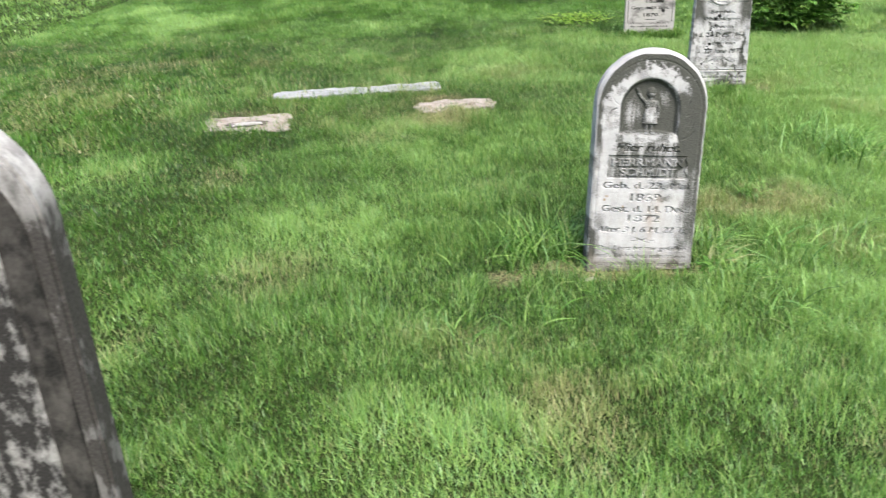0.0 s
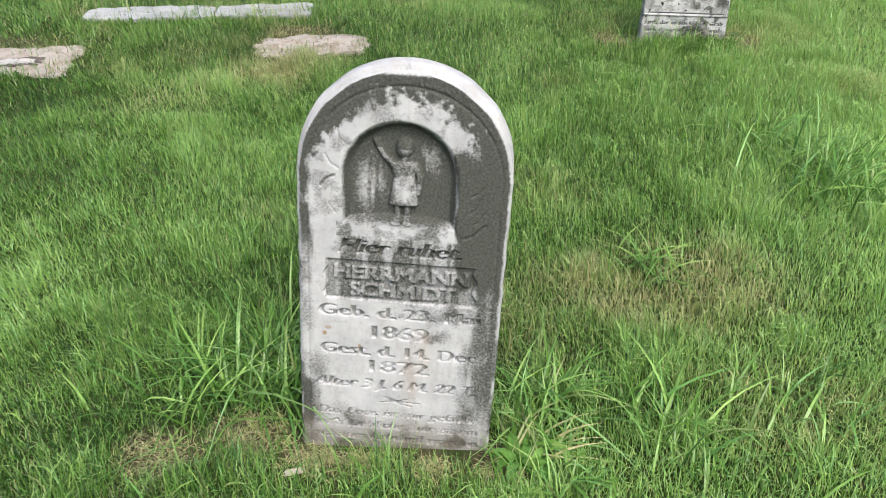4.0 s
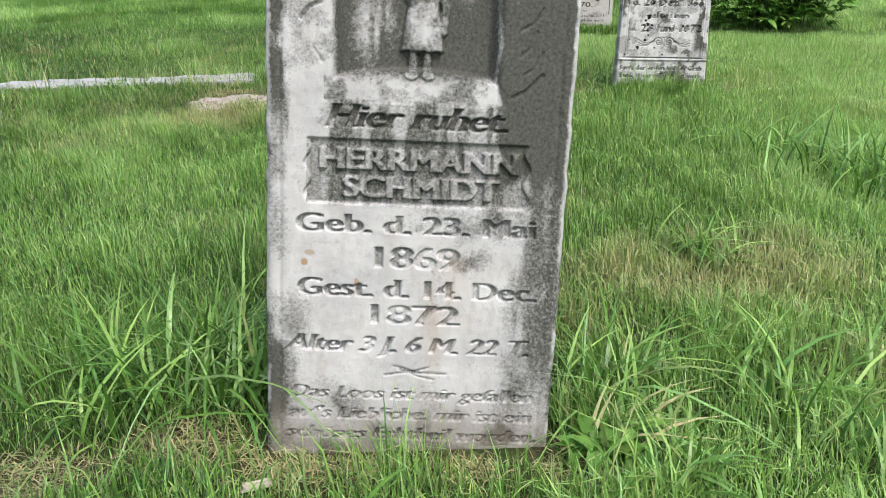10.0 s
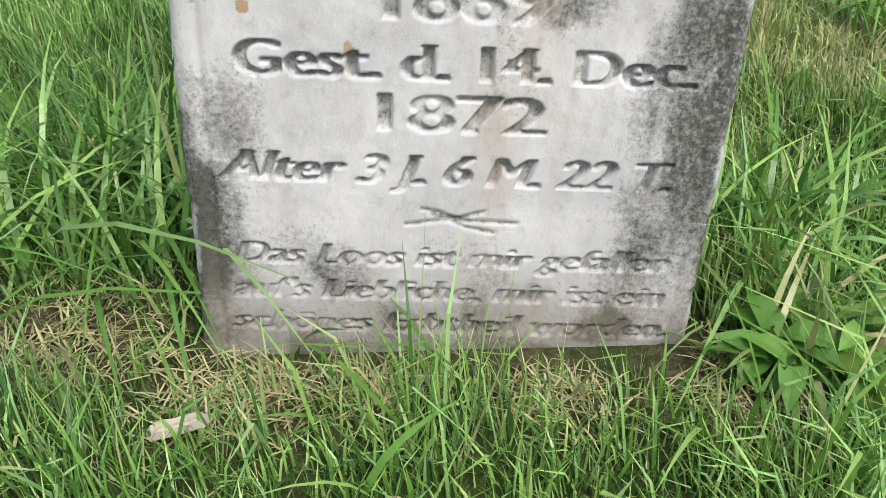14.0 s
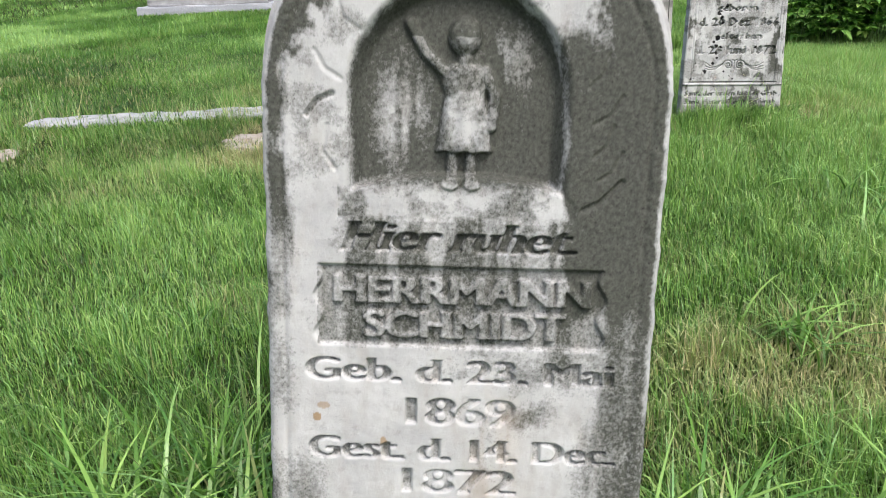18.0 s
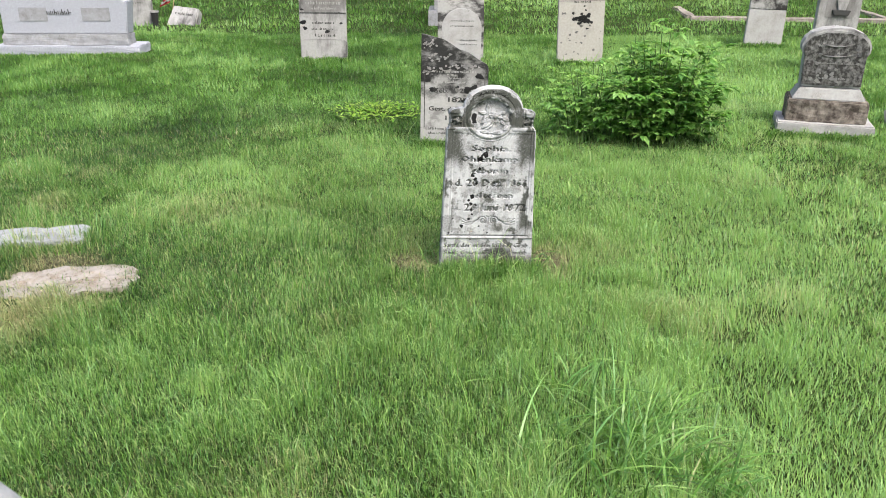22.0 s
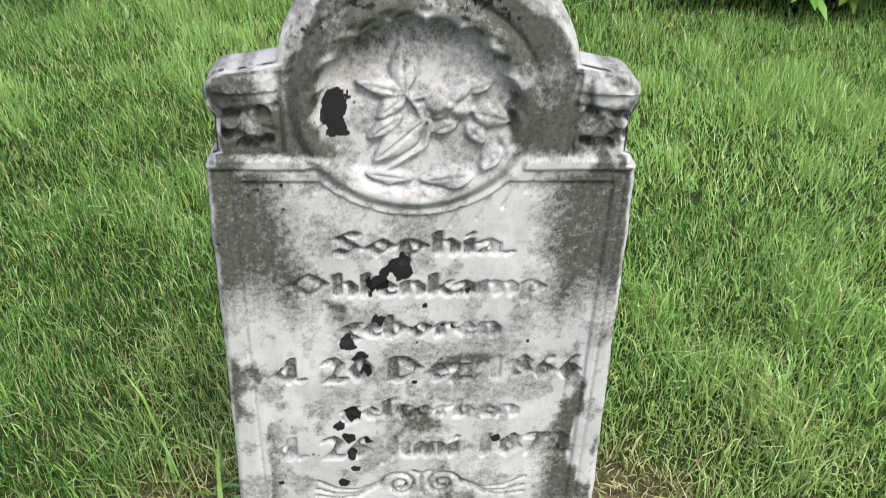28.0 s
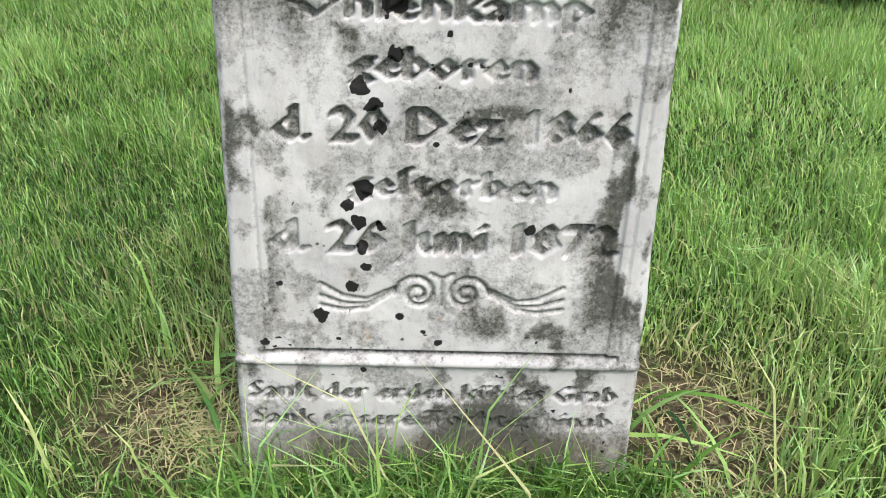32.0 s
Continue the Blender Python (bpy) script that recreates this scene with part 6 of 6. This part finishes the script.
def skirt(x, y, half, turn, n, height, width, side=-1):
    """Uncut grass standing along the foot of a stone, where the mower cannot reach."""
    u, d = rng.uniform(-half - 0.03, half + 0.03, n), rng.uniform(0.015, 0.16, n)
    c, q = math.cos(radians(turn)), math.sin(radians(turn))
    bx, by = x + u * c - side * d * q, y + u * q + side * d * c
    h = height * rng.uniform(0.5, 1.15, n) * (0.7 + 0.6 * vnoise(bx, by, 0.09, 23, 2))
    a, lean = rng.uniform(0, 2 * math.pi, n), rng.uniform(0.1, 0.8, n)
    dx, dy = np.cos(a) * lean, np.abs(np.sin(a)) * lean * side * 0.9
    face = rng.uniform(0, math.pi, n)
    w = width * rng.uniform(0.6, 1.25, n)
    sd = np.stack([np.cos(face) * w / 2, np.sin(face) * w / 2, 0 * w], 1)
    base = np.stack([bx, by, ground_at(bx, by) - 0.004], 1)
    mid = base + np.stack([dx * h * 0.3, dy * h * 0.3, h * 0.6], 1)
    tip = base + np.stack([dx * h * 0.95, dy * h * 0.95, h * (1 - 0.3 * lean)], 1)
    verts = np.stack([base - sd, base + sd, mid - sd * 0.8, mid + sd * 0.8, tip], 1).reshape(-1, 3)
    tris = np.concatenate([np.arange(n)[:, None] * 5 + np.array(c_) for c_ in ((0, 1, 3), (0, 3, 2), (2, 3, 4))])
    ob = tri_mesh("grass_fringe", verts, tris, GRASS, False, tint=np.repeat(np.clip(rng.normal(0.62, 0.3, n), 0, 1), 5), dry=np.repeat(np.clip(rng.normal(-0.2, 0.3, n), 0, 0.9), 5))
    return tagged(ob, "unmown grass along the foot of a headstone", "grass fringe", "grass fringes", kind="stuff")


for x, y, half, turn, n, height, width in ((0.963, 3.187, 0.25, 6.3, 3600, 0.112, 0.0042), (0.735, 5.60, 0.28, 2, 2200, 0.125, 0.006), (-0.96, 9.55, 0.3, 3, 800, 0.09, 0.009), (0.735, 9.28, 0.26, 2, 800, 0.09, 0.009),
                                           (2.18, 9.50, 0.3, 0, 800, 0.10, 0.009), (4.83, 10.92, 0.28, -4, 700, 0.10, 0.010), (5.02, 9.06, 0.3, -3, 700, 0.10, 0.009), (3.87, 6.14, 0.5, -8, 1500, 0.07, 0.008), (-4.36, 9.85, 1.05, 2, 2200, 0.07, 0.008), (-2.05, 3.35, 0.75, 10.5, 1300, 0.06, 0.006)):
    skirt(x, y, half, turn, n, height, width)
for x, y, n, length, spread in ((-0.52, 0.10, 120, 0.34, 0.08), (-0.42, 0.24, 100, 0.32, 0.06), (-0.72, 0.06, 50, 0.26, 0.08), (-0.34, 0.10, 50, 0.26, 0.05), (0.34, 0.16, 80, 0.27, 0.05), (0.68, 0.10, 45, 0.27, 0.07), (0.82, 0.02, 24, 0.23, 0.09), (0.42, -0.16, 45, 0.20, 0.06), (0.68, 0.87, 60, 0.22, 0.06), (1.39, 1.62, 150, 0.36, 0.13), (1.62, 1.45, 90, 0.33, 0.12), (1.25, 1.95, 60, 0.22, 0.12),
                                (0.05, -0.24, 12, 0.13, 0.13), (-0.20, -0.22, 8, 0.12, 0.08), (0.27, -0.24, 14, 0.16, 0.06), (0.55, -0.42, 55, 0.20, 0.12), (-0.45, -0.42, 50, 0.15, 0.12), (1.21, 3.27, 30, 0.17, 0.05),
                                (1.01, 3.10, 26, 0.14, 0.10), (0.65, 3.35, 40, 0.15, 0.06), (1.05, 0.15, 50, 0.2, 0.1), (-0.9, -0.7, 40, 0.2, 0.1), (0.45, 5.8, 40, 0.2, 0.1), (1.15, 5.75, 40, 0.2, 0.1)):
    tussock(x, y, n, length, spread, "tuft of long arching green grass blades")
tussock(0.33, -0.03, 60, 0.20, 0.04, "tuft of drooping pale half-dry grass beside a stone", 0.3)


def thatch(name, n, label):
    """Dry flattened stems and straw lying where the turf is thin."""
    k = rng.integers(0, len(BARE), n * 3)
    c = np.array([b[:3] for b in BARE])[k]
    x, y = c[:, 0] + rng.normal(0, 0.55, n * 3) * c[:, 2], c[:, 1] + rng.normal(0, 0.5, n * 3) * c[:, 2]
    keep = rng.uniform(0, 1, n * 3) < bare_at(x, y) + 0.05
    for fx, fy, hx, hy in FOOT:
        keep &= np.maximum(np.abs(x - fx) - hx, np.abs(y - fy) - hy) > 0.005
    x, y = x[keep][:n], y[keep][:n]
    n = len(x)
    a, L, w = rng.uniform(0, 2 * math.pi, n), rng.uniform(0.012, 0.055, n), rng.uniform(0.001, 0.0024, n)
    z = ground_at(x, y) + rng.uniform(0.002, 0.016, n)
    d = np.stack([np.cos(a), np.sin(a), rng.uniform(-0.12, 0.25, n)], 1) * L[:, None]
    sd = np.stack([-np.sin(a), np.cos(a), 0 * a], 1) * w[:, None] / 2
    p = np.stack([x, y, z], 1)
    mid = p + d * 0.5 + np.array([0, 0, 0.004])
    verts = np.stack([p - sd, p + sd, mid - sd, mid + sd, p + d], 1).reshape(-1, 3)
    tris = np.concatenate([np.arange(n)[:, None] * 5 + np.array(c) for c in ((0, 1, 3), (0, 3, 2), (2, 3, 4))])
    ob = tri_mesh(name, verts, tris, GRASS, False, tint=np.repeat(rng.uniform(0, 0.5, n), 5), dry=np.repeat(np.clip(rng.normal(0.62, 0.35, n), 0, 1), 5))
    return tagged(ob, label, "dry grass", kind="stuff")


thatch("dry_grass", 4200, "straw-coloured dead grass lying on thin turf")
